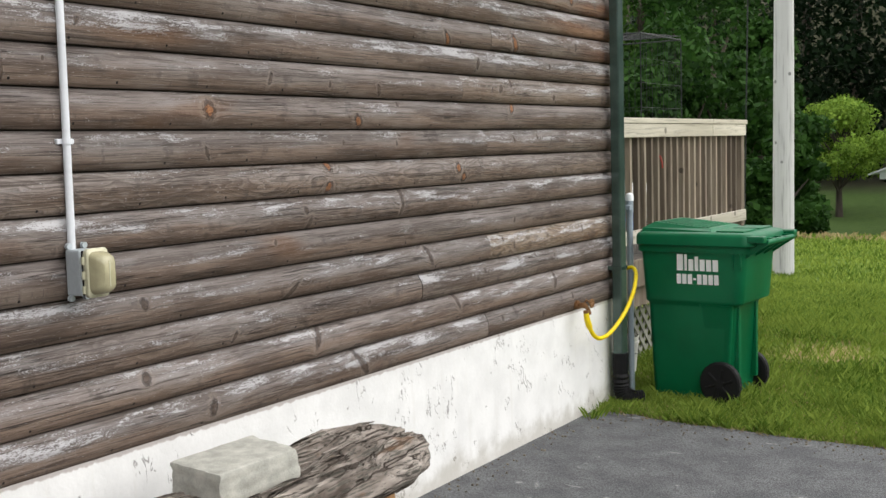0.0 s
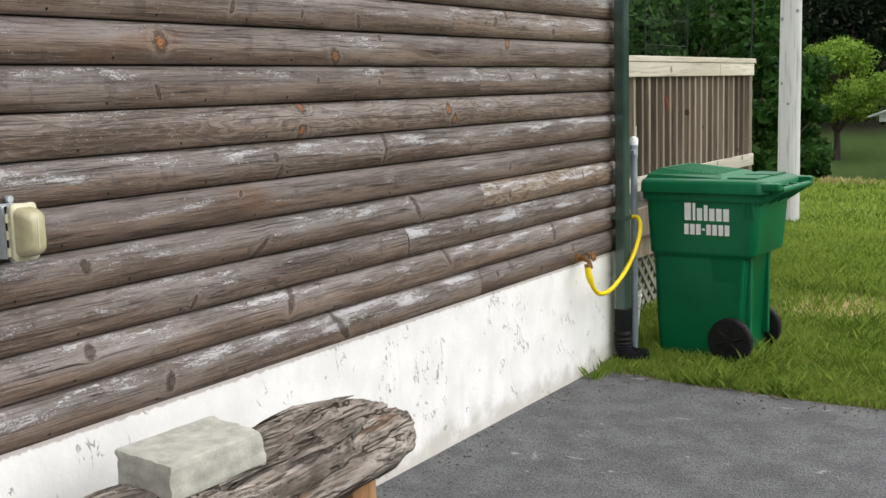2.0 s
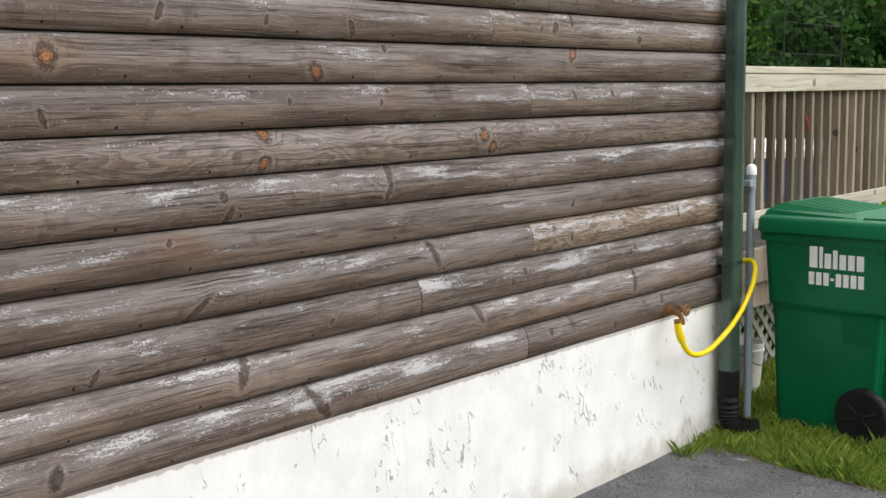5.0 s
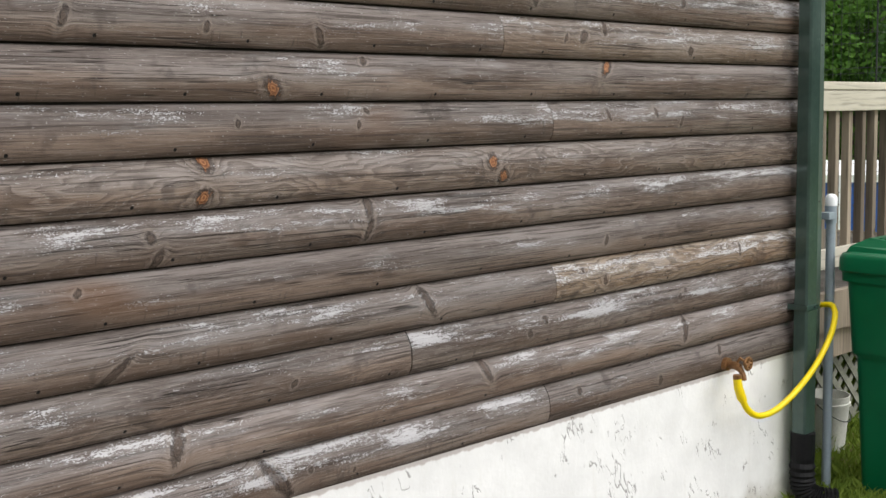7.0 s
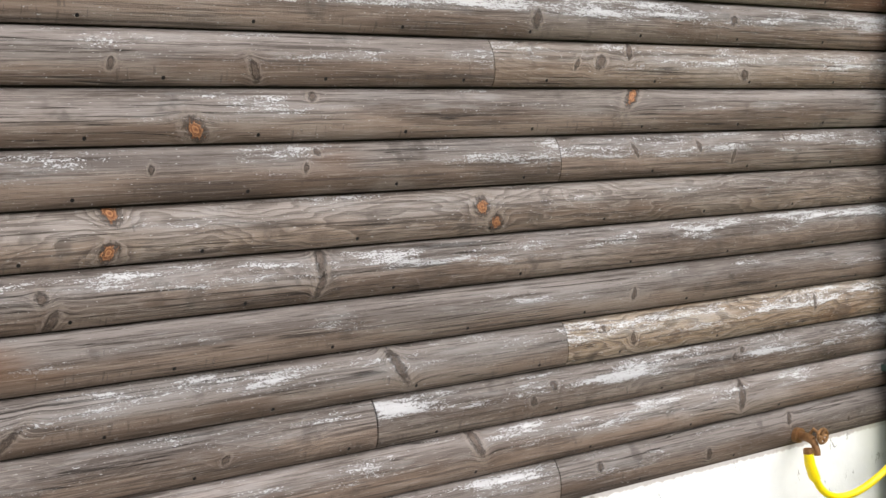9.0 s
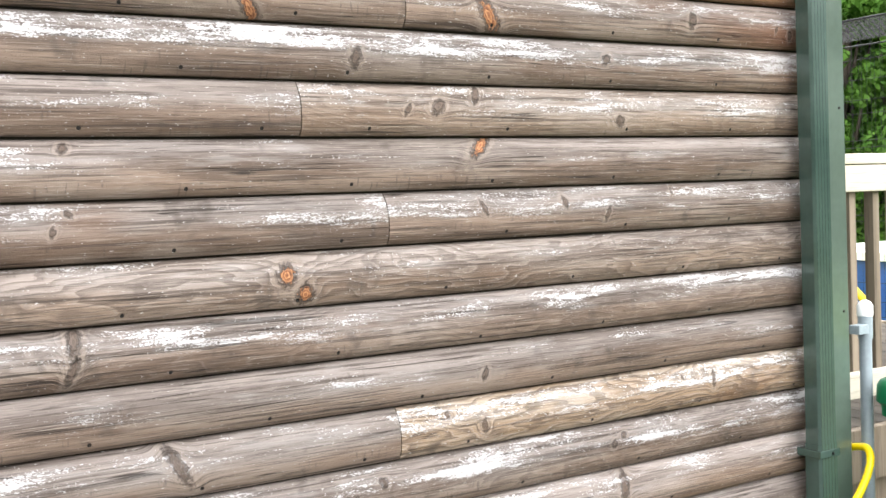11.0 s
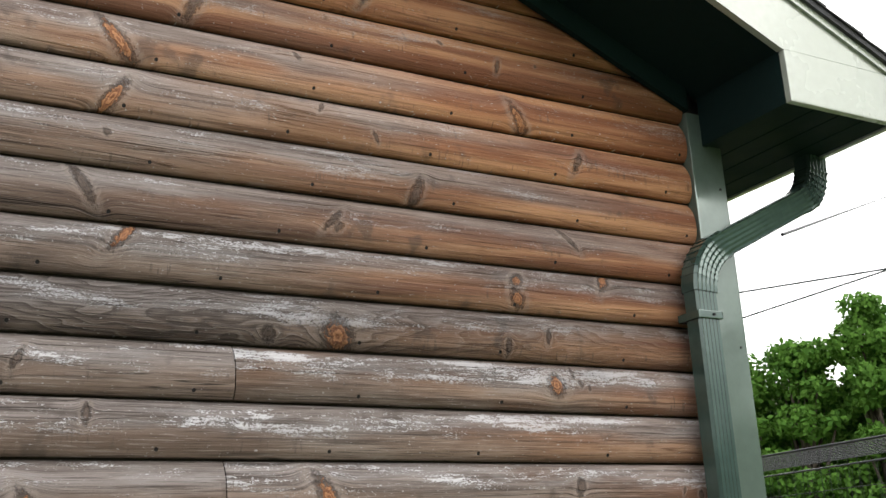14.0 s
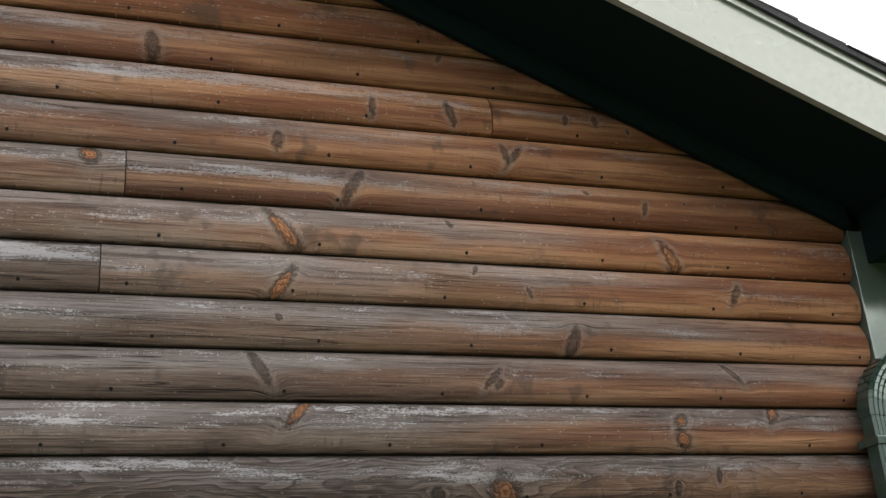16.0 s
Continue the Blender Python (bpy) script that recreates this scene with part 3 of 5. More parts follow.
# spike knots: cut slantwise, so that they run long across the board (place, height, size, lean, length)
SPIKE_KNOTS = [(5.212, 1.79, 19, 0.9, 1.3), (5.244, 2.120, 22, -0.5, 1.9), (6.109, 2.721, 15, 0.5, 2.0), (4.759, 2.707, 15, 0.8, 2.2), (4.720, 3.035, 17, 0.6, 2.4), (4.729, 3.185, 21, -0.7, 2.2), (5.855, 3.165, 17, -0.5, 2.4), (4.593, 2.10, 17, -0.6, 2.0)]
DARK_KNOTS = [(4.172, 1.39, 19, 0.1, 2.4), (4.165, 1.33, 15), (3.502, 1.36, 17), (3.517, 1.302, 16), (5.785, 1.49, 14), (4.856, 2.000, 19), (5.285, 2.784, 16), (5.099, 2.500, 24, 0.0, 0.9), (5.082, 1.885, 24), (5.673, 1.853, 19),
              (5.631, 2.02, 18), (3.391, 1.05, 22, 1.2, 1.9), (4.378, 1.10, 22, -0.5, 2.4), (3.834, 0.69, 30, -0.7, 2.2), (3.55, 0.85, 24, 0.3, 2.4), (4.614, 0.86, 20, -0.4, 2.4), (5.651, 0.835, 20, 0.1, 2.6), (4.887, 0.975, 15), (2.637, 0.847, 26), (2.94, 0.685, 24),
              (5.96, 2.145, 18), (2.643, 1.10, 24), (4.715, 3.446, 20), (5.391, 3.455, 18, 0.7, 2.2), (5.27, 2.80, 15, 0.8, 2.2), (5.99, 2.83, 15, -0.8, 2.4), (6.046, 3.064, 17), (4.916, 3.33, 24, 0.5, 2.4), (4.384, 3.700, 24), (5.21, 3.582, 18), (5.51, 2.90, 22, 0.3, 2.4), (4.661, 2.82, 20, -0.5, 2.8)]
LOOKS = {(3, 2): (0.75, 1.15, 0.75), (6, 0): (0.6, 1.0, 0.1), (6, 1): (0.6, 1.0, 0.1), (14, 0): (0.95, 0.55, 0.0), (14, 1): (0.95, 0.55, 0.0), (18, 0): (0.2, 0.6, 0.0), (15, 0): (0.1, 0.78, 0.0), (15, 1): (0.15, 0.78, 0.0), (13, 0): (0.05, 0.88, 0.0), (13, 1): (0.05, 0.86, 0.0), (16, 1): (0.12, 0.80, 0.0), (17, 1): (0.05, 0.82, 0.0), (12, 1): (0.05, 0.92, 0.0), (9, 2): (0.3, 1.05, 0.2), (5, 1): (0.35, 0.95, 0.0)}


def build_wall():
    left = 2 * RIDGE_Y - CORNER
    bm = bmesh.new()
    out = [(left, GROUND), (CORNER, GROUND), (CORNER, rake_under(CORNER) + 0.03), (RIDGE_Y, rake_under(RIDGE_Y) + 0.03), (left, rake_under(CORNER) + 0.03)]
    front = [bm.verts.new((WALL_X - 0.012, y, z)) for y, z in out]
    rear = [bm.verts.new((WALL_X - 0.16, y, z)) for y, z in out]
    bm.faces.new(front)
    bm.faces.new(rear[::-1])
    for k in range(5):
        bm.faces.new((front[k], rear[k], rear[(k + 1) % 5], front[(k + 1) % 5]))
    bmesh.ops.recalc_face_normals(bm, faces=bm.faces)
    wall = part("wall_gable", bm, M_GAP)
    tagged(wall, "gable wall clad in weathered brown half-log boards", "wall", "", "structure")
    course = 0
    while True:
        z0 = SILL + BOARD * course
        reach = CORNER - 0.126 if z0 + BOARD < rake_under(CORNER) else EAVE_Y - (z0 + 0.02 - EAVE_Z) / RAKE
        start = left + 0.1 if z0 + BOARD < rake_under(CORNER) else 2 * RIDGE_Y - reach
        if reach - start < 0.4:
            break
        reach = min(reach, CORNER - 0.126)
        start = max(start, left + 0.1)
        cuts = [start, *sorted(c for c in JOINTS.get(course, ((course * 1.7) % 3.1 - 0.5,)) if start + 0.3 < c < reach - 0.3), reach]
        for i, (a, b) in enumerate(zip(cuts, cuts[1:])):
            ob = new("log_board", board_mesh(b - a - 0.003, course * 10 + i))
            ob.parent = wall
            ob.location = (WALL_X, a + 0.0015, z0)
            rnd = random.Random(course * 31 + i)
            ob["look"] = LOOKS.get((course, i), (rnd.choice((0.0, 0.05, 0.12, 0.35)), rnd.uniform(0.80, 1.12), 0.0))
            mine = [(y - a, z - z0, s / 1000 * k, *shape) for group, k in ((ROUND_KNOTS, -0.95), (SPIKE_KNOTS, -0.80), (DARK_KNOTS, 0.52)) for y, z, s, *shape in group if a < y < b and z0 <= z < z0 + BOARD]
            mine += [(rnd.uniform(0.1, b - a - 0.1), rnd.uniform(0.03, 0.11), rnd.uniform(0.003, 0.008)) for _ in range(4)]
            mine = [k if len(k) == 5 else (*k, rnd.uniform(-0.5, 0.5), rnd.choice((1.0, 1.5, 2.2)) if k[2] > 0 else 1.0) for k in mine[:4]]
            for name, knot in zip(("knot_a", "knot_b", "knot_c", "knot_d"), mine):
                ob[name] = knot[:3]
            for name, pair in (("shape_ab", mine[:2]), ("shape_cd", mine[2:])):
                ob[name + "_lean"] = (pair[0][3], pair[1][3], 0.0)
                ob[name + "_long"] = (pair[0][4], pair[1][4], 1.0)
        course += 1
    # the whitewashed foundation, set back under the boards
    bm = bmesh.new()
    ny, nz = 90, 6
    g = [[bm.verts.new((WALL_X + 0.004 + 0.004 * noise.noise((y * 2, z * 3, 1)), y, z)) for z in [GROUND - 0.1 + (SILL + 0.102 - GROUND) * k / nz for k in range(nz + 1)]]
         for y in [left + (CORNER - 0.01 - left) * i / ny for i in range(ny + 1)]]
    for i in range(ny):
        for k in range(nz):
            bm.faces.new((g[i][k], g[i + 1][k], g[i + 1][k + 1], g[i][k + 1]))
    y1 = CORNER - 0.01
    end = [bm.verts.new((WALL_X - 0.20, y1, GROUND - 0.1)), bm.verts.new((WALL_X - 0.20, y1, SILL + 0.002))]
    bm.faces.new((g[-1][0], end[0], end[1], g[-1][-1]))
    bmesh.ops.recalc_face_normals(bm, faces=bm.faces)
    for f in bm.faces:
        f.smooth = True
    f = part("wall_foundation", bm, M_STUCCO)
    tagged(f, "whitewashed masonry foundation with chipped scars", "foundation", "", "structure")
    # side wall and back, to close the house
    bm = boxed((-9.5, CORNER - 0.12, GROUND), (WALL_X - 0.161, CORNER, rake_under(CORNER)))
    tagged(part("wall_side", bm, M_GREEN), "plain side wall of the house", "wall", "", "structure")


def build_corner_board():
    t = thing("corner_trim", (WALL_X, CORNER - 0.07, SILL), "pale green metal corner trim with screws", "trim", "", "structure")
    z1 = rake_under(CORNER) - 0.02
    part("front_strip", boxed((WALL_X - 0.011, CORNER - 0.124, SILL - 0.01), (WALL_X + 0.030, CORNER + 0.006, z1), bevel=0.004), M_TRIM, t)
    part("side_strip", boxed((WALL_X - 0.12, CORNER + 0.001, SILL - 0.01), (WALL_X - 0.012, CORNER + 0.012, z1), bevel=0.003), M_TRIM, t)
    for z in (1.25, 1.9, 2.55, 3.05):
        part("screw", tubed([(WALL_X + 0.028, CORNER - 0.02, z), (WALL_X + 0.033, CORNER - 0.02, z)], 0.004, 6), M_BLACK, t)


OVER = -2.42  # outer face of the rake boards


def build_roof():
    roof = thing("roof", (OVER, EAVE_Y, EAVE_Z), "dark shingled gable roof with green metal rake and soffit", "roof", "", "structure")
    low_y, top = 6.97, RIDGE_Y
    # sheathing and shingles
    for side in (1, -1):
        def yy(y):
            return y if side == 1 else 2 * RIDGE_Y - y
        def slab(x0, x1, d0, d1, name, mat, ya=low_y, yb=top, label=""):
            pts = []
            for x in (x0, x1):
                pts.append([(x, yy(ya), rake_under(ya) + d0), (x, yy(yb), rake_under(yb) + d0), (x, yy(yb), rake_under(yb) + d1), (x, yy(ya), rake_under(ya) + d1)])
            return part(name, loft(pts), mat, roof, label)
        slab(-9.6, OVER - 0.004, 0.17, 0.215, "deck", M_GAP)
        slab(-9.6, OVER + 0.022, 0.216, 0.236, "shingle_field", M_SHINGLE, 7.02, top - 0.02)
        slab(OVER - 0.022, OVER, 0.0, 0.214, "rake_board", M_GREEN, EAVE_Y + 0.03 if side == 1 else low_y, top, "green rake board paled by sky light in its colour")
        slab(WALL_X + 0.026, OVER - 0.023, 0.0, 0.012, "rake_soffit", M_SOFFIT, EAVE_Y + 0.03 if side == 1 else low_y, top, "green soffit with the eave's shade in its colour")
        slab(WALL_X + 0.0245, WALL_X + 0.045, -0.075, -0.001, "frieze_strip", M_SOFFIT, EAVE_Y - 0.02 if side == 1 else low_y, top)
        slab(OVER + 0.0005, OVER + 0.010, 0.19, 0.215, "drip_edge", M_GREEN, low_y, top)
    # single shingle ends along the near rake
    rnd = random.Random(5)
    y = 7.0
    while y > 3.0:
        w = 0.14 + rnd.uniform(-0.01, 0.01)
        pts = [[(x, y, rake_under(y) + 0.2365), (x, y - w, rake_under(y - w) + 0.2365), (x, y - w, rake_under(y - w) + 0.2385), (x, y, rake_under(y) + 0.246)] for x in (OVER - 0.3, OVER + 0.024 + rnd.uniform(-0.004, 0.006))]
        part("shingle", loft(pts), M_SHINGLE, roof)
        y -= w
    # the boxed return at the eave
    y0, y1, zb = EAVE_Y + 0.032, 6.97, 3.185
    bm = boxed((OVER - 0.02, y0, zb), (OVER + 0.0015, y1, EAVE_Z - 0.012), bevel=0.003)
    part("return_face", bm, M_GREEN, roof)
    pts = [[(x, y0 - 0.002, EAVE_Z - 0.011), (x, y1, EAVE_Z - 0.011), (x, y1, rake_under(y1) + 0.19), (x, y0 - 0.002, rake_under(y0) + 0.19)] for x in (OVER - 0.02, OVER)]
    part("return_gusset", loft(pts), M_GREEN, roof)
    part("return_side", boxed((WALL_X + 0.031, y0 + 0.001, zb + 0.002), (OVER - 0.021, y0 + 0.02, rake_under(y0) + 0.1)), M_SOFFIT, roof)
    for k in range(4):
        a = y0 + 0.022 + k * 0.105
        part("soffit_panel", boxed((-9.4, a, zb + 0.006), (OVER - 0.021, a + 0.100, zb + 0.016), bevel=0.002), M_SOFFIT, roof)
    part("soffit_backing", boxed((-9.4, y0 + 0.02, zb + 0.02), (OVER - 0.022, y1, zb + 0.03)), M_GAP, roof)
    part("eave_board", boxed((-9.5, y1 + 0.001, zb), (OVER, y1 + 0.02, rake_under(y1) + 0.168)), M_GREEN, roof)
    return roof


def build_gutter():
    g = thing("gutter", (OVER, 6.99, 3.2), "green metal eave gutter", "gutter")
    prof = [(6.992, 3.36), (6.992, 3.235), (7.06, 3.235), (7.075, 3.28), (7.10, 3.31), (7.105, 3.36), (7.098, 3.36), (7.094, 3.315), (7.066, 3.284), (7.055, 3.243), (7.0, 3.243), (7.0, 3.36)]
    part("trough", loft([[(x, y, z) for y, z in prof] for x in (-9.4, OVER - 0.02)]), M_SPOUT, g)
    part("end_cap", loft([[(x, y, z) for y, z in prof[:6]] for x in (OVER - 0.0195, OVER - 0.016)]), M_SPOUT, g)


def ribbed_ring(c, side, up, w, d, ribs=5):
    """A downspout's outline: a rounded oblong with flutes on its face."""
    pts = []
    for k in range(ribs * 2 + 1):
        u = -0.5 + k / (ribs * 2)
        pts.append(c + side * (u * w * 0.86) + up * (d / 2 - (0.0035 if k % 2 else 0.0)))
    pts += [c + side * (w / 2) + up * (d * 0.36), c + side * (w / 2) - up * (d * 0.4), c + side * (w * 0.4) - up * (d / 2), c - side * (w * 0.4) - up * (d / 2), c - side * (w / 2) - up * (d * 0.4), c - side * (w / 2) + up * (d * 0.36)]
    return pts


def build_downspout():
    s = thing("downspout", (-2.74, 6.405, 0.0), "dark green fluted metal downspout with black corrugated foot", "downspout")
    x = -2.748
    def run(name, line, mat=M_SPOUT, w=0.082, d=0.066, label=""):
        pts = [Vector(p) for p in line]
        rings = []
        for i, p in enumerate(pts):
            t = (pts[min(i + 1, len(pts) - 1)] - pts[max(i - 1, 0)]).normalized()
            out = Vector((1, 0, 0))
            side = t.cross(out).normalized()
            rings.append(ribbed_ring(p, side, out, w, d))
        return part(name, loft(rings), mat, s, label)
    cy = 6.405
    run("lower_pipe", [(x, cy, 0.86), (x, cy, 0.26)])
    run("upper_pipe", [(x, cy, 2.715), (x, cy, 0.80)], w=0.078, d=0.062)
    def elbow(a, b, c, n=9):
        a, b, c = Vector(a), Vector(b), Vector(c)
        return [((1 - t) ** 2) * a + 2 * t * (1 - t) * b + t * t * c for t in (k / n for k in range(n + 1))]
    low = elbow((x, cy, 2.69), (x, cy, 2.795), (x, cy + 0.10, 2.845))
    run("lower_elbow", low, w=0.088, d=0.070)
    run("offset_pipe", [(x, cy + 0.075, 2.832), (x, 6.915, 3.050)], w=0.080, d=0.064)
    up = elbow((x, 6.875, 3.030), (x, 6.952, 3.066), (x, 6.955, 3.19))
    run("upper_elbow", up, w=0.086, d=0.068)
    for pts, at in ((low, 1), (up, 2)):
        for k in range(2, 8):
            p = pts[k]
            t = (pts[k + 1] - pts[k - 1]).normalized()
            side = t.cross(Vector((1, 0, 0))).normalized()
            rings = [ribbed_ring(p + t * h, side, Vector((1, 0, 0)), 0.092, 0.074) for h in (-0.0025, 0.0025)]
            part("crimp", loft(rings), M_SPOUT, s)
    for z in (2.62, 0.83):
        part("strap", boxed((WALL_X + 0.02, cy - 0.046, z - 0.012), (x + 0.036, cy + 0.046, z + 0.012), bevel=0.003), M_SPOUT, s)
        part("screw", tubed([(x + 0.036, cy + 0.01, z), (x + 0.041, cy + 0.01, z)], 0.004, 6), M_BLACK, s)
    # corrugated foot that bends outward
    line = curve_through([(x, cy, 0.30), (x, cy, 0.12), (x + 0.01, cy + 0.005, 0.05), (x + 0.05, cy + 0.04, 0.012), (x + 0.11, cy + 0.09, 0.005)], 9)
    radii = [0.050 if k < 6 else 0.047 + 0.007 * (k % 2) for k in range(len(line))]
    part("corrugated_foot", tubed(line, radii, 18), M_BLACK, s, "black corrugated drain boot", smooth=False)


build_ground()
build_drive()
build_wall()
build_corner_board()
build_roof()
build_gutter()
build_downspout()


# ---- fittings on the wall ----
def build_outlet():
    y0, x0 = 2.357, -2.795
    c = thing("conduit", (x0, y0, 1.32), "pale grey plastic conduit clipped to the log wall", "conduit")
    part("pipe", tubed([(x0, y0 - 0.004, 1.312), (x0, y0, 1.7), (x0, y0 + 0.004, 2.3), (x0, y0 + 0.004, 4.6)], 0.0125, 14), M_CONDUIT, c, smooth=True)
    for z in (1.645, 2.75):
        k = part("clip", tubed([(x0, y0, z - 0.009), (x0, y0, z + 0.009)], 0.0165, 14), M_CONDUIT, c)
        part("ear", boxed((x0 - 0.018, y0 - 0.032, z - 0.008), (x0 - 0.004, y0 + 0.032, z + 0.008), bevel=0.003), M_CONDUIT, k)
    b = thing("outlet_box", (-2.79, 2.388, 1.14), "grey weatherproof outlet box with yellowed clear cover", "outlet")
    part("body", boxed((-2.80, 2.330, 1.170), (-2.735, 2.403, 1.312), bevel=0.006), M_BOX, b)
    for y, z in ((2.338, 1.322), (2.396, 1.322), (2.338, 1.160), (2.396, 1.160)):
        part("lug", tubed([(-2.798, y, z), (-2.785, y, z)], 0.010, 10), M_BOX, b)
    part("gasket", boxed((-2.7345, 2.336, 1.172), (-2.729, 2.405, 1.310), bevel=0.002), M_BLACK, b)
    def slab(x, hy, hz, r=0.014, cy=2.376, cz=1.240):
        return [(x, cy + p[0], cz + p[1]) for p in oblong(0, 0, hy, hz, r, 0)]
    cov = part("cover", loft([slab(-2.7285, 0.038, 0.072), slab(-2.722, 0.041, 0.076), slab(-2.708, 0.041, 0.076), slab(-2.705, 0.037, 0.072)]), M_COVER, b, "yellowed clear plastic cover", smooth=True)
    part("bulge", loft([slab(-2.7045, 0.036, 0.066, 0.02), slab(-2.680, 0.034, 0.063, 0.022), slab(-2.662, 0.030, 0.056, 0.024), slab(-2.652, 0.020, 0.044, 0.02)]), M_LENS, cov, smooth=True)
    part("catch", boxed((-2.700, 2.415, 1.225), (-2.690, 2.426, 1.255), bevel=0.003), M_COVER, cov)
    part("seam", boxed((-2.6525, 2.372, 1.200), (-2.6505, 2.376, 1.280)), M_COVER, cov)
    for z in (1.19, 1.235, 1.28):
        part("hinge", tubed([(-2.722, 2.332, z - 0.012), (-2.722, 2.332, z + 0.012)], 0.005, 8), M_COVER, cov)


def build_tap():
    t = thing("garden_tap", (-2.79, 5.885, 0.68), "tarnished brass garden tap on the log wall", "tap")
    y, z = 5.91, 0.662
    part("flange", tubed([(-2.812, y, z), (-2.788, y, z)], 0.026, 12), M_BRASS, t)
    part("body", tubed([(-2.79, y, z), (-2.755, y, z), (-2.735, y, z - 0.006)], [0.014, 0.016, 0.013], 12), M_BRASS, t, smooth=True)
    part("spout", tubed(curve_through([(-2.757, y, z - 0.004), (-2.735, y, z - 0.012), (-2.722, y, z - 0.036), (-2.720, y, z - 0.052)], 4), 0.012, 10), M_BRASS, t, smooth=True)
    part("stem", tubed([(-2.757, y, z), (-2.742, y + 0.01, z + 0.030), (-2.712, y + 0.012, z + 0.012)], 0.006, 8), M_BRASS, t)
    h = bmesh.new()
    for k in range(6):
        a = 2 * math.pi * k / 6
        tube(h, [(-2.711, y + 0.012, z + 0.012), (-2.708, y + 0.012 + 0.022 * math.cos(a), z + 0.012 + 0.022 * math.sin(a))], 0.005, 6)
    ring = [(-2.708, y + 0.012 + 0.024 * math.cos(a), z + 0.012 + 0.024 * math.sin(a)) for a in (2 * math.pi * k / 14 for k in range(15))]
    tube(h, ring, 0.005, 6)
    part("handwheel", h, M_BRASS, t)
    g = thing("garden_hose", (-2.72, 5.89, 0.45), "bright yellow garden hose drooping from the tap", "hose")
    line = curve_through([(-2.717, 5.866, 0.612), (-2.708, 5.880, 0.55), (-2.700, 5.913, 0.495), (-2.692, 5.979, 0.462), (-2.684, 6.090, 0.468), (-2.680, 6.234, 0.520), (-2.682, 6.370, 0.590), (-2.695, 6.490, 0.665), (-2.715, 6.580, 0.730), (-2.735, 6.625, 0.785), (-2.775, 6.642, 0.805), (-2.86, 6.640, 0.77), (-2.95, 6.640, 0.62), (-3.0, 6.640, 0.35), (-3.0, 6.640, 0.0)], 8)
    part("tube", tubed(line, 0.0125, 12), M_HOSE, g, smooth=True)
    part("sleeve", tubed([(-2.7185, 5.864, 0.624), (-2.716, 5.868, 0.59), (-2.709, 5.879, 0.55), (-2.706, 5.887, 0.535)], [0.016, 0.0175, 0.0185, 0.0155], 12), M_HOSE, g, smooth=True)
    part("coupling", tubed([(-2.7195, 5.865, 0.639), (-2.7187, 5.866, 0.620)], 0.0165, 8), M_BRASS, g)


def build_pipe():
    p = thing("standpipe", (-2.80, 6.70, GROUND), "grey plastic standpipe with a pale domed cap", "pipe")
    x, y = -2.80, 6.70
    part("pipe", tubed([(x, y, GROUND), (x, y, 1.235)], 0.020, 16), M_PVC, p, smooth=True)
    part("collar", tubed([(x, y, 1.15), (x, y, 1.225)], 0.0235, 16), M_PVC, p, smooth=True)
    part("cap", tubed([(x, y, 1.225), (x, y, 1.258), (x, y, 1.270), (x, y, 1.276)], [0.026, 0.026, 0.019, 0.008], 16), M_RIM, p, smooth=True)
    part("bracket", boxed((x - 0.01, y - 0.07, 1.17), (x + 0.03, y - 0.02, 1.20), bevel=0.003), M_PVC, p)


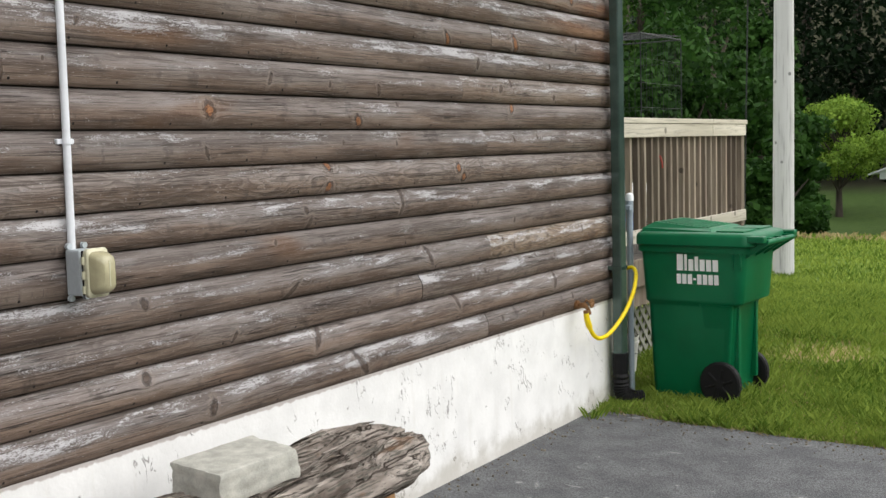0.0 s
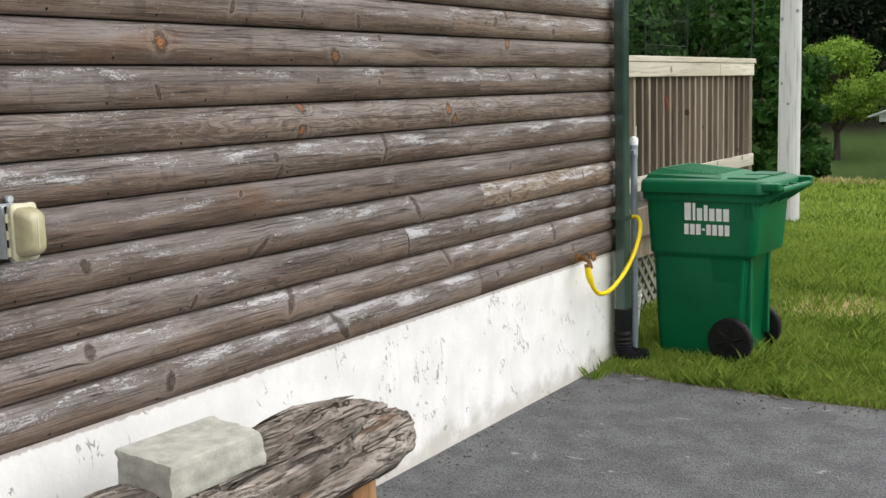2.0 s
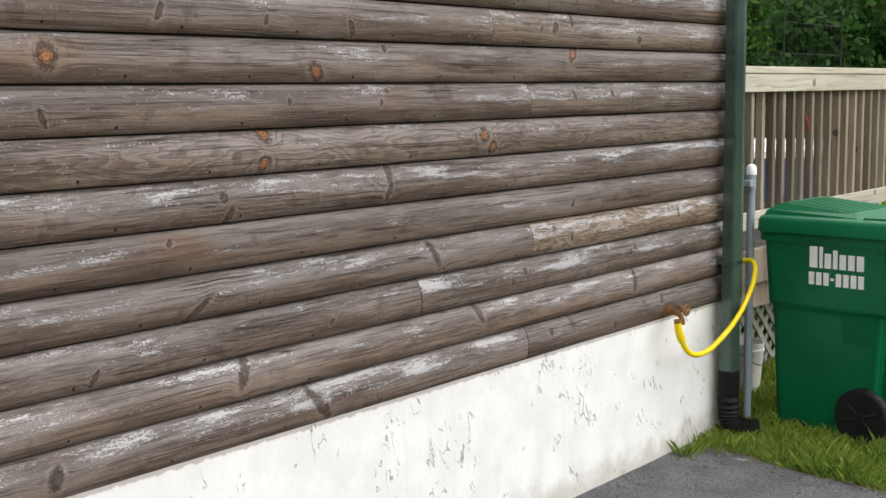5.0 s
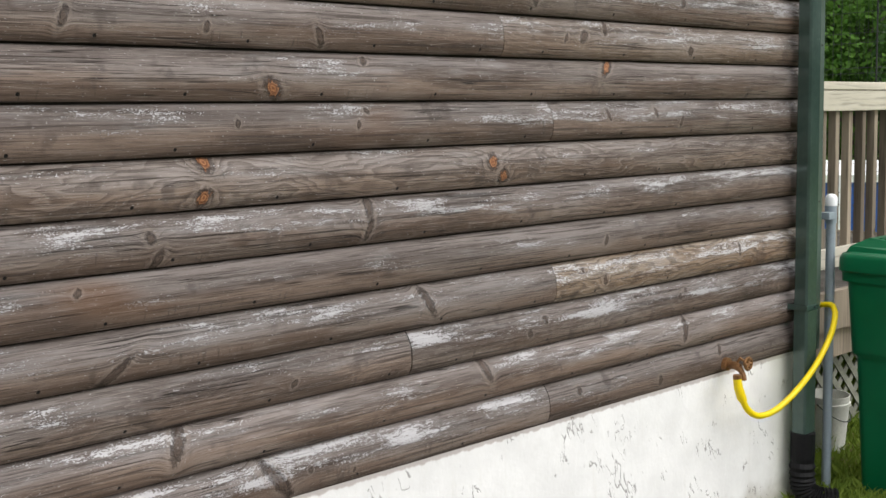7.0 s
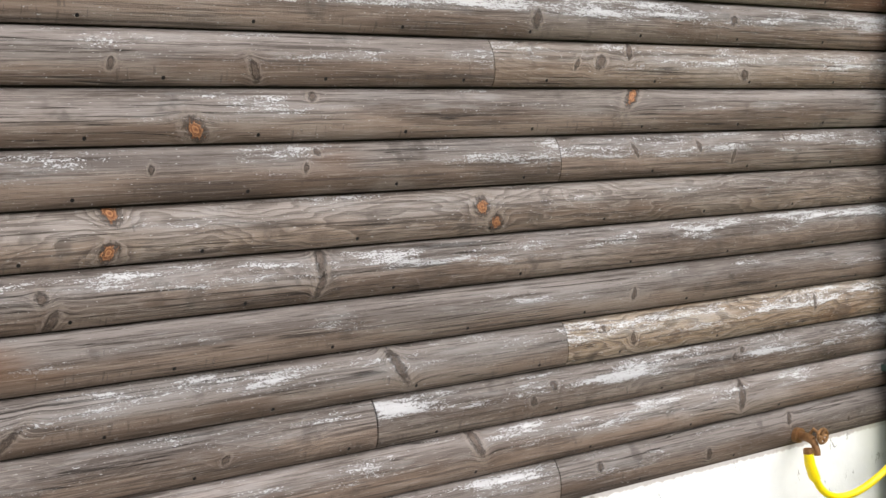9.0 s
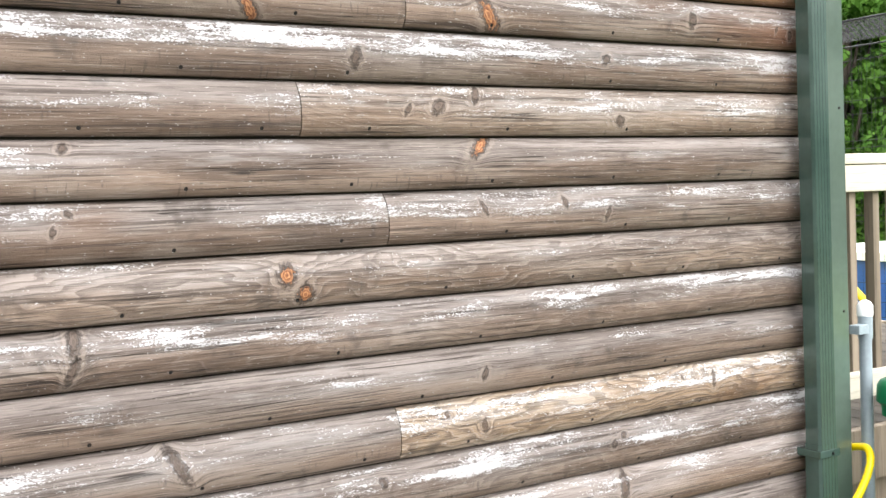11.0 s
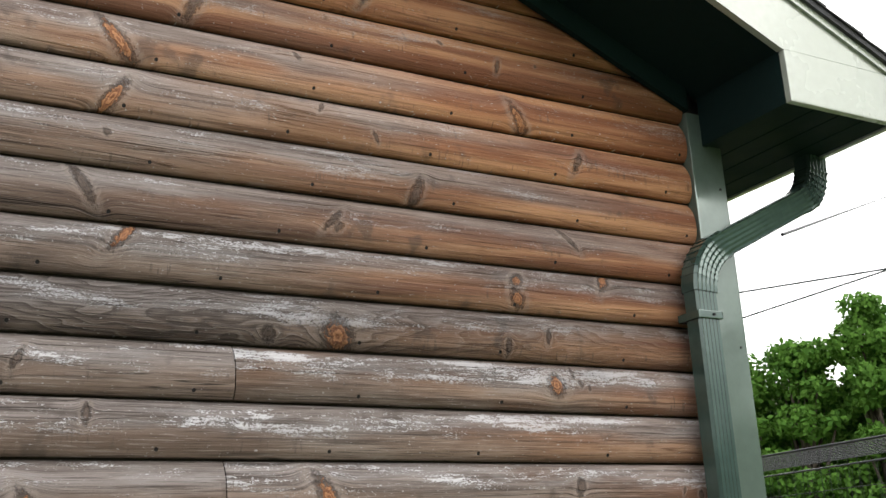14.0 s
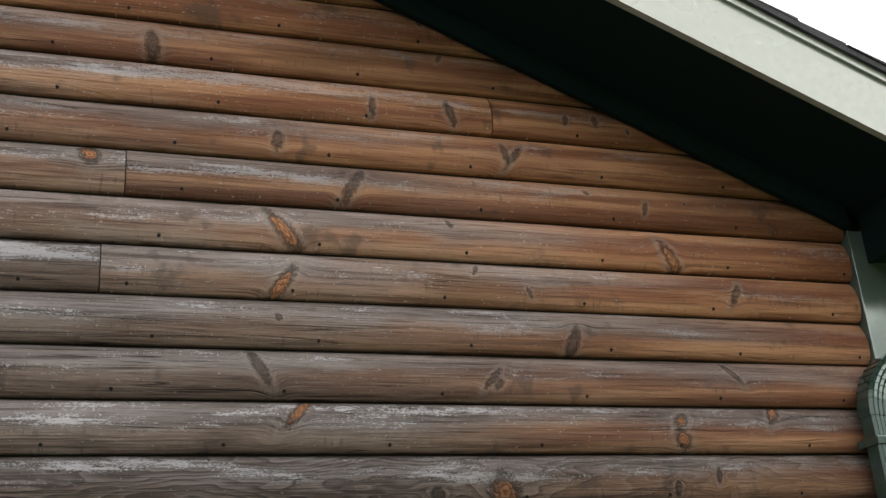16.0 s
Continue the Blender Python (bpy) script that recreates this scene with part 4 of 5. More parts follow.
# ---- the slab bench, stump and block ----
def build_bench():
    b = thing("slab_bench", (-2.38, 2.9, GROUND), "rough weathered log slab used as a bench against the wall", "bench")
    rnd = random.Random(3)
    sec = []
    n, m = 120, 96
    for i in range(n + 1):
        t = i / n
        y = 1.70 + 1.70 * t
        nose = max(0.0, (t - 0.86) / 0.14)
        c = -2.37 + 0.05 * t + 0.035 * nose
        half = (0.195 + 0.02 * math.sin(4 * t) + 0.045 * max(0, t - 0.5) / 0.5) * (1 - 0.72 * nose ** 2.2)
        top = 0.535 + 0.012 * math.sin(7 * t) + 0.055 * max(0, t - 0.6) / 0.4 - 0.035 * nose ** 2
        thick = (0.115 + 0.02 * math.sin(5 * t + 1)) * (1 - 0.45 * nose ** 2)
        ring = []
        for k in range(m):
            a = 2 * math.pi * k / m
            ca, sa = math.cos(a), math.sin(a)
            u = math.copysign(abs(ca) ** 0.5, ca) * half
            w = math.copysign(abs(sa) ** 0.6, sa) * thick * (0.5 if sa > 0 else 0.9)
            # long splits, ridges between them, and a broken pocket beside the block
            wander = 2.2 * noise.noise((y * 1.6, 0, 5))
            crack = abs(noise.noise((u * 17 + wander, y * 0.9, 3)))
            fine = abs(noise.noise((u * 46 + 2 * wander, y * 2.2, 9)))
            pocket = max(0.0, 1 - ((u + 0.06) / 0.05) ** 2) * max(0.0, 1 - ((y - 3.0) / 0.20) ** 2)
            bump = -0.022 * max(0, 0.12 - crack) / 0.12 - 0.008 * max(0, 0.14 - fine) / 0.14 + 0.016 * noise.noise((u * 8, y * 4, w * 16)) + 0.006 * noise.noise((u * 34, y * 8, w * 40))
            bump -= 0.030 * pocket * (sa > 0)
            tilt = -0.10 * u
            ring.append((c + u + bump * 0.8, y + 0.03 * noise.noise((u * 8, w * 9, 2)), top - thick * 0.5 + w + bump + tilt))
        sec.append(ring)
    part("slab", loft(sec), M_SLAB, b, smooth=True)
    # raised splinters
    for k in range(22):
        x = -2.50 + rnd.random() * 0.30
        y = 2.5 + rnd.random() * 0.7
        ln = 0.10 + 0.20 * rnd.random()
        z = 0.537 + 0.045 * max(0, (y - 2.75)) / 0.6 - 0.10 * (x + 2.33)
        part("splinter", tubed([(x, y, z), (x + 0.004, y + ln * 0.5, z + 0.006), (x + 0.008, y + ln, z - 0.004)], [0.002, 0.007, 0.0015], 5), M_SLAB, b)
    # the burl at the end, with a dark hollow
    bm = bmesh.new()
    bmesh.ops.create_icosphere(bm, subdivisions=5, radius=1)
    for v in bm.verts:
        q = v.co.copy()
        f = 1 + 0.16 * noise.noise(q * 2.2) + 0.07 * noise.noise(q * 6)
        hole = max(0.0, 1 - (q - Vector((0.75, 0.25, 0.30)).normalized()).length / 0.55)
        f *= 1 - 0.50 * hole ** 0.8
        v.co = Vector((-2.185 + q.x * 0.085 * f, 3.20 + q.y * 0.165 * f, 0.500 + q.z * 0.082 * f))
    part("burl", bm, M_SLAB, b, smooth=True)
    for cx, cy in ((-2.232, 3.10), (-2.42, 1.95)):
        rings = []
        for i in range(7):
            z = GROUND + 0.005 + (0.435 - GROUND) * i / 6
            rings.append([(cx + (0.085 + 0.012 * noise.noise((math.cos(a) * 2, math.sin(a) * 2, z * 3 + cy))) * math.cos(a), cy + (0.085 + 0.014 * noise.noise((math.cos(a) * 3, math.sin(a) * 3, cy))) * math.sin(a), z) for a in (2 * math.pi * k / 16 for k in range(16))])
        part("stump", loft(rings), M_STUMP, b, "split orange-brown stump leg")
    c = thing("concrete_block", (-2.43, 2.64, 0.54), "pale worn solid concrete block on the slab bench", "block")
    bm = boxed((-0.118, -0.168, 0), (0.118, 0.168, 0.105), bevel=0.012)
    bmesh.ops.subdivide_edges(bm, edges=[e for e in bm.edges if e.calc_length() > 0.05], cuts=9, use_grid_fill=True)
    for v in bm.verts:
        v.co += Vector((1, 1, 1)) * 0.004 * noise.noise(v.co * 45) + Vector((1, 1, 0.5)) * 0.005 * noise.noise(v.co * 14)
    bmesh.ops.transform(bm, matrix=pose(-2.425, 2.645, 0.534, 1.5, 2, -6), verts=bm.verts)
    part("block", bm, M_CONCRETE, c, smooth=True)


# ---- the wheeled bin ----
def oblong(cx, cy, hx, hy, r, z, n=6):
    """A rounded rectangle at height z."""
    pts = []
    for q, (sx, sy) in enumerate(((1, 1), (-1, 1), (-1, -1), (1, -1))):
        for k in range(n + 1):
            a = math.pi / 2 * (q + k / n)
            pts.append((cx + sx * (hx - r) + r * math.cos(a), cy + sy * (hy - r) + r * math.sin(a), z))
    return pts


def build_bin():
    """Front of the bin at -x, wheels at +x, written side at -y; then turned and set down."""
    base = (-2.38, 6.945, GROUND)
    m = pose(*base, 0, 0, -3) @ Matrix.Diagonal((0.97, 0.92, 1.012, 1.0))
    b = thing("wheeled_bin", base, "green plastic wheeled refuse bin with white printed marks", "bin")
    def put(name, bm, mat, parent=b, label="", smooth=False):
        bmesh.ops.transform(bm, matrix=m, verts=bm.verts)
        return part(name, bm, mat, parent, label, smooth)
    rows = [(-0.010, 0.248, 0.225, 0.05, 0.004), (-0.010, 0.258, 0.232, 0.05, 0.03), (-0.004, 0.286, 0.262, 0.055, 0.590), (0.0, 0.292, 0.266, 0.055, 0.606),
            (0.018, 0.322, 0.286, 0.06, 0.622), (0.022, 0.326, 0.290, 0.06, 0.640), (0.024, 0.348, 0.300, 0.06, 0.93), (0.024, 0.366, 0.318, 0.06, 0.932), (0.024, 0.368, 0.320, 0.06, 0.985), (0.024, 0.342, 0.300, 0.06, 0.990)]
    body = put("body", loft([oblong(c - 0.018, 0, hx + 0.008, hy, r, z) for c, hx, hy, r, z in rows]), M_BIN, smooth=True)
    # smooth raised panel above the wheel
    put("wheel_panel", loft([oblong(0.155, -0.215, 0.085, 0.024, 0.02, 0.24), oblong(0.160, -0.240, 0.105, 0.024, 0.02, 0.585), oblong(0.160, -0.255, 0.110, 0.028, 0.02, 0.612)]), M_BIN, body, smooth=True)
    for y in (-0.16, 0.16):
        put("rib", boxed((0.235, y - 0.02, 0.12), (0.282, y + 0.02, 0.60), bevel=0.008), M_BIN, body)
    for x in (0.285, 0.335):
        put("rim_gusset", loft([[(x + dx, y, z) for y, z in ((-0.322, 0.93), (-0.302, 0.83), (-0.290, 0.93))] for dx in (-0.006, 0.006)]), M_BIN, body)
    # lid: overhanging rim, a raised ribbed deck in front, a low grooved flap by the handle
    lid = put("lid", loft([oblong(0.025, 0, 0.392, 0.338, 0.07, 0.972), oblong(0.025, 0, 0.400, 0.345, 0.07, 0.980), oblong(0.025, 0, 0.398, 0.343, 0.07, 1.030),
                           oblong(0.020, 0, 0.388, 0.332, 0.07, 1.046), oblong(0.015, 0, 0.372, 0.315, 0.07, 1.052), oblong(0.010, 0, 0.350, 0.300, 0.07, 1.056)]), M_BIN, b, smooth=True)
    def deck(x0, x1, hy, z0, z1):
        return [(x0 if s < 0 else x1, sy * hy, z0 if s < 0 else z1) for s, sy in ((-1, -1), (1, -1), (1, 1), (-1, 1))]
    raised = put("raised_deck", loft([deck(-0.345, 0.150, 0.290, 1.050, 1.050), deck(-0.330, 0.135, 0.275, 1.078, 1.060), deck(-0.270, 0.115, 0.225, 1.112, 1.076)]), M_BIN, lid)
    for k in range(13):
        x = -0.235 + k * 0.026
        z = 1.112 - (x + 0.270) / 0.385 * 0.036
        put("grip_rib", boxed((x, -0.205, z - 0.003), (x + 0.011, 0.205, z + 0.004), bevel=0.002), M_BIN, raised)
    for y in (-0.150, 0.150):
        put("flap_panel", boxed((0.165, y - 0.120, 1.050), (0.345, y + 0.120, 1.066), bevel=0.008), M_BIN, lid)
    put("front_lip", boxed((-0.415, -0.12, 0.985), (-0.365, 0.12, 1.020), bevel=0.01), M_BIN, lid)
    # handle bar on two brackets behind
    put("handle", tubed([(0.485, -0.27, 1.0), (0.485, 0.27, 1.0)], 0.017, 12), M_BIN, b, smooth=True)
    for y in (-0.25, -0.08, 0.08, 0.25):
        put("bracket", loft([[(x, y + d, z) for x, z in ((0.345, 0.95), (0.355, 0.90), (0.490, 0.985), (0.50, 1.015), (0.36, 1.02))] for d in (-0.012, 0.012)]), M_BIN)
    for y in (-0.30, 0.30):
        put("hinge", boxed((0.38, y - 0.035, 1.0), (0.495, y + 0.035, 1.040), bevel=0.012), M_BIN)
    # wheels
    put("axle", tubed([(0.190, -0.27, 0.125), (0.190, 0.27, 0.125)], 0.011, 10), M_BLACK)
    for y in (-0.265, 0.265):
        w = put("wheel", loft([[(0.190 + r * math.cos(a), y + dy, 0.132 + r * math.sin(a)) for a in (2 * math.pi * k / 36 for k in range(36))] for dy, r in ((-0.028, 0.086), (-0.028, 0.122), (-0.02, 0.132), (0.02, 0.132), (0.028, 0.122), (0.028, 0.086))]), M_BLACK)
        o = -0.030 if y < 0 else 0.030
        for k in range(6):
            a = math.pi / 3 * k + 0.3
            put("spoke", tubed([(0.190 + 0.02 * math.cos(a), y + o, 0.132 + 0.02 * math.sin(a)), (0.190 + 0.092 * math.cos(a), y + o, 0.132 + 0.092 * math.sin(a))], 0.009, 6), M_BLACK, w)
        put("hub", tubed([(0.190, y + o * 1.25, 0.132), (0.190, y + o * 0.7, 0.132)], 0.027, 14), M_BLACK, w)
        for k in range(24):
            a = 2 * math.pi * k / 24
            c = Vector((0.190 + 0.1315 * math.cos(a), y, 0.132 + 0.1315 * math.sin(a)))
            put("tread", tubed([c + Vector((0, -0.02, 0)), c + Vector((0, 0.02, 0))], 0.004, 5), M_BLACK, w)
    # the printed marks: plain bars in two rows
    def mark(x, z, w, h):
        y = -0.2925 - 0.0345 * (z - 0.64)
        put("mark", loft([[(x + a, y + dy - 0.0345 * (zz - z), zz) for a, zz in ((0, z), (w, z), (w, z + h), (0, z + h))] for dy in (-0.004, 0.002)]), M_WHITE)
    x = -0.085
    for w, h in ((0.040, 0.100), (0.016, 0.100), (0.032, 0.070), (0.022, 0.088), (0.032, 0.070), (0.032, 0.070), (0.034, 0.070)):
        mark(x, 0.820, w, h)
        x += w + 0.011
    x = -0.088
    for w, h in ((0.027, 0.060), (0.027, 0.060), (0.027, 0.060), (0.016, 0.012), (0.027, 0.060), (0.027, 0.060), (0.027, 0.060), (0.027, 0.060)):
        mark(x, 0.738 if h > 0.02 else 0.763, w, h)
        x += w + 0.0105


# ---- the deck ----
def build_deck():
    x, y0, y1 = -3.085, 6.68, 9.92
    d = thing("deck", (x, y0, GROUND), "weathered timber deck with a baluster rail", "deck")
    f = part("floor", boxed((-7.0, y0, 0.720), (x - 0.045, y1, 0.730)), M_POST, d)
    for k in range(29):
        yy = y0 + 0.004 + k * 0.130
        if yy + 0.126 < y1:
            part("plank", boxed((-7.0, yy, 0.732), (x - 0.04, yy + 0.126, 0.757), bevel=0.003), M_FLOOR, f)
    part("rim_joist", boxed((x - 0.042, y0, 0.56), (x - 0.002, y1, 0.755), bevel=0.004), M_DECKZ, d)
    part("end_joist", boxed((-7.0, y1 + 0.001, 0.56), (x - 0.002, y1 + 0.04, 0.755), bevel=0.004), M_DECKZ, d)
    part("lower_joist", boxed((x - 0.10, y0, 0.40), (x - 0.06, y1, 0.557), bevel=0.004), M_DECKZ, d)
    for yy in (6.75, 8.4, 9.84):
        part("post", boxed((x - 0.19, yy - 0.045, GROUND), (x - 0.102, yy + 0.045, 0.715), bevel=0.004), M_DECKZ, d)
    r = thing("deck_rail", (x, y0, 0.757), "grey weathered wooden baluster rail with pale cap", "railing")
    part("cap", boxed((x - 0.115, y0, 1.728), (x + 0.028, 9.05, 1.766), bevel=0.005), M_DECKX, r)
    part("cap", boxed((x - 0.115, 9.054, 1.728), (x + 0.028, y1 + 0.03, 1.766), bevel=0.005), M_DECKX, r)
    part("top_beam", boxed((x - 0.0, y0, 1.628), (x + 0.022, 9.05, 1.725), bevel=0.004), M_DECKX, r)
    part("top_beam", boxed((x - 0.0, 9.054, 1.628), (x + 0.022, y1, 1.725), bevel=0.004), M_DECKX, r)
    part("bottom_beam", boxed((x - 0.001, y0 + 0.01, 0.878), (x + 0.022, y1, 0.975), bevel=0.004), M_DECKX, r)
    rnd = random.Random(8)
    yy = y0 + 0.09
    while yy < y1 - 0.15:
        j = rnd.uniform(-0.004, 0.004)
        part("baluster", boxed((x - 0.042, yy + j - 0.018, 0.880), (x - 0.002, yy + j + 0.018, 1.727), bevel=0.003), M_DECKZ, r)
        yy += 0.128
    for yy in (6.76, 8.5):
        part("rail_post", boxed((x - 0.09, yy - 0.044, 0.757), (x - 0.045, yy + 0.044, 1.727), bevel=0.005), M_DECKZ, r)
    part("end_post", boxed((x - 0.09, y1 - 0.06, 0.757), (x - 0.002, y1 + 0.028, 1.727), bevel=0.005), M_DECKZ, r)
    bm = bmesh.new()
    tube(bm, [(x + 0.004, 7.93, 1.49), (x + 0.012, 7.95, 1.44), (x + 0.008, 7.97, 1.40)], 0.006, 6)
    t = thing("red_tie", (x, 7.93, 1.40), "small faded red cord tied to a baluster", "cord")
    part("cord", bm, plain("faded_red_cord", (0.45, 0.06, 0.04), 0.7), t)


def build_lattice():
    l = thing("lattice_panel", (-3.06, 7.5, GROUND), "grimy white diagonal lattice skirting, the deck's shade in its grey", "lattice")
    x, y0, y1, z0, z1 = -3.27, 6.72, 9.8, 0.0, 0.58
    def strip(cy, s, dx):
        pts = []
        a0 = max(z0, z0 + (y0 - cy) * s if s > 0 else z0 + (y1 - cy) * s)
        ya, yb = cy, cy + (z1 - z0) * s
        bm = bmesh.new()
        w = 0.026
        sec = [[(x + dx + h, y, z) for y, z in ((ya - w, z0), (ya + w, z0), (yb + w, z1), (yb - w, z1))] for h in (0.0, 0.006)]
        part("slat", loft(sec), M_LATTICE, l)
    k = y0 - 0.5
    while k < y1:
        if k >= y0 and k + 0.6 <= y1:
            strip(k, 1, 0.0)
            strip(k + 0.58, -1, 0.0075)
        k += 0.115
    part("top_strip", boxed((x - 0.012, y0, z1), (x + 0.014, y1, z1 + 0.02)), M_LATTICE, l)
    part("bottom_strip", boxed((x - 0.012, y0, z0 - 0.03), (x + 0.014, y1, z0)), M_LATTICE, l)
    # dark sheet standing in for the shade under the deck
    part("dark_back", boxed((x - 0.9, y0, GROUND), (x - 0.88, y1, 0.6)), M_POST, l)


def build_bucket():
    b = thing("bucket", (-3.085, 7.22, GROUND), "grimy white plastic bucket standing by the lattice", "bucket")
    c = Vector((-3.085, 7.22, GROUND))
    ring = lambda r, z: [c + Vector((r * math.cos(a), r * math.sin(a), z)) for a in (2 * math.pi * k / 28 for k in range(28))]
    part("body", loft([ring(0.085, 0.004), ring(0.105, 0.24), ring(0.112, 0.242), ring(0.112, 0.255), ring(0.105, 0.257), ring(0.109, 0.29), ring(0.104, 0.29), ring(0.08, 0.02)]), M_BUCKET, b, smooth=True)
    part("bail", tubed([c + Vector((0.112 * math.cos(a), 0.112 * math.sin(a), 0.26 - 0.09 * math.sin(max(0, a + 1.5)))) for a in (-1.5 + 3.0 * k / 12 for k in range(13))], 0.0025, 6), M_WIRE, b)


def build_cage():
    x1, y0, y1, z0, z1 = -3.22, 7.92, 8.75, 0.758, 2.40
    x0 = -5.2
    c = thing("wire_cage", (x1, y0, z0), "tall dark wire mesh pen standing on the deck", "cage")
    def grid(name, o, u, v, nu, nv, r=0.0009, mat=M_WIRE):
        bm = bmesh.new()
        o, u, v = Vector(o), Vector(u), Vector(v)
        for k in range(nu + 1):
            tube(bm, [o + u * (k / nu), o + u * (k / nu) + v], r, 4, False)
        for k in range(nv + 1):
            tube(bm, [o + v * (k / nv), o + v * (k / nv) + u], r * 1.5, 4, False)
        part(name, bm, mat, c)
    grid("front_mesh", (x0, y0, z0), (x1 - x0, 0, 0), (0, 0, z1 - z0), 40, 9)
    grid("back_mesh", (x0, y1, z0), (x1 - x0, 0, 0), (0, 0, z1 - z0), 40, 9)
    grid("side_mesh", (x1, y0, z0), (0, y1 - y0, 0), (0, 0, z1 - z0), 15, 9)
    grid("top_mesh", (x0, y0, z1), (x1 - x0, 0, 0), (0, y1 - y0, 0.03), 60, 16, 0.0010, M_CAGE)
    for px, py in ((x1, y0), (x1, y1), (x0, y0), (x0, y1)):
        part("corner_rod", tubed([(px, py, z0), (px, py, z1)], 0.005, 8), M_WIRE, c)
    for py in (y0, y1):
        part("top_rod", tubed([(x0, py, z1), (x1, py, z1)], 0.005, 8), M_CAGE, c)
    part("side_rod", tubed([(x1, y0, z1), (x1, y1, z1)], 0.005, 8), M_CAGE, c)


# ---- the yard beyond ----
def build_pole():
    cx, cy = -3.73, 13.45
    p = thing("utility_pole", (cx, cy, land(cx, cy)), "silvery weathered wooden utility pole standing in the lawn", "pole")
    z0 = land(cx, cy) - 0.2
    sec = []
    for i in range(13):
        z = z0 + 8.2 * i / 12
        r = 0.128 - 0.003 * i
        sec.append([(cx + 0.02 * (i / 12) + r * (1 + 0.03 * noise.noise((math.cos(a) * 3, math.sin(a) * 3, z))) * math.cos(a), cy + r * math.sin(a), z) for a in (2 * math.pi * k / 20 for k in range(20))])
    part("shaft", loft(sec), M_POLE, p, smooth=True)
    w = thing("guy_wire", (-4.06, 13.3, 0.0), "thin dark wire running down beside the pole", "wire")
    part("wire", tubed([(-4.13, 13.2, land(-4.1, 13.2)), (-4.04, 13.32, 7.0)], 0.008, 6), M_WIRE, w)


def build_cables():
    def ray(az, slope, d):
        a = radians(az)
        return Vector((-0.398 - d * math.sin(a), 4.194 + d * math.cos(a), 1.911 + slope * d))
    drop = ray(42.27, 0.2863, 3.8)
    far = ray(37.12, 0.3053, 14)
    lines = [([drop, far, drop + (far - drop) * 4], 0.006)]
    for a, c in ((ray(44.74, 0.2379, 25), ray(39.58, 0.2412, 25)), (ray(44.80, 0.2143, 25), ray(37.71, 0.2403, 25))):
        lines.append(([a + (a - c) * 3, (a + c) / 2, c + (c - a) * 3], 0.020))
    for pts, r in lines:
        c = thing("overhead_cable", pts[0], "thin dark overhead cable against the sky", "cable", "overhead cables")
        part("cable", tubed(pts, r, 6), M_WIRE, c)


def build_pavilion():
    cx, cy = -7.35, 45.2
    g = land(cx, cy)
    p = thing("pavilion", (cx, cy, g), "open pavilion with pale metal roof on dark posts", "pavilion")
    for x, y in ((-8.25, 43.7), (-7.35, 43.7), (-8.25, 47.2), (-4.85, 43.7), (-4.85, 47.2)):
        part("post", boxed((x - 0.11, y - 0.11, land(x, y) - 0.1), (x + 0.11, y + 0.11, 0.16), bevel=0.01), M_POST, p)
    part("brace", tubed([(-8.25, 43.7, -0.55), (-7.55, 43.7, 0.1)], 0.06, 6), M_POST, p)
    part("gable", loft([[(-8.65, y, 0.0), (-3.95, y, 0.0), (-3.95, y, 0.30), (-6.30, y, 1.10), (-8.65, y, 0.30)] for y in (43.4, 43.5)]), M_ROOFMETAL, p)
    for s in (-1, 1):
        part("roof_slope", loft([[(-6.30, y, 1.13), (-6.30 + s * 2.7, y, 0.15), (-6.30 + s * 2.7, y, 0.21), (-6.30, y, 1.21)] for y in (43.1, 47.8)]), M_ROOFMETAL, p)


def build_pool():
    c = (-8.0, 16.4)
    p = thing("pool", (*c, GROUND), "round blue above-ground pool with white rim", "pool")
    n, r = 48, 2.0
    ring = lambda rr, z: [(c[0] + rr * math.cos(a), c[1] + rr * math.sin(a), z) for a in (2 * math.pi * k / n for k in range(n))]
    part("liner_wall", loft([ring(r, GROUND), ring(r + 0.02, 0.4), ring(r, 0.80), ring(r - 0.03, 0.80), ring(r - 0.03, 0.2)]), M_BLUE, p, smooth=True)
    part("rim", loft([ring(r - 0.06, 0.80), ring(r + 0.07, 0.79), ring(r + 0.08, 0.88), ring(r - 0.06, 0.89)]), M_RIM, p)
    for k in range(0, n, 4):
        a = 2 * math.pi * k / n
        part("upright", tubed([(c[0] + (r + 0.05) * math.cos(a), c[1] + (r + 0.05) * math.sin(a), GROUND), (c[0] + (r + 0.05) * math.cos(a), c[1] + (r + 0.05) * math.sin(a), 0.86)], 0.025, 6), M_RIM, p)


def build_swing():
    s = thing("play_frame", (-9.3, 14.0, GROUND), "yellow metal play frame beyond the deck", "play frame")
    for a, b in (((-9.6, 14.0, 0.0), (-9.45, 14.1, 1.35)), ((-8.5, 14.3, 0.3), (-9.45, 14.1, 1.3)), ((-9.9, 14.8, 0.0), (-9.45, 14.1, 1.35))):
        part("tube", tubed([a, b], 0.045, 10), M_YELLOW, s)


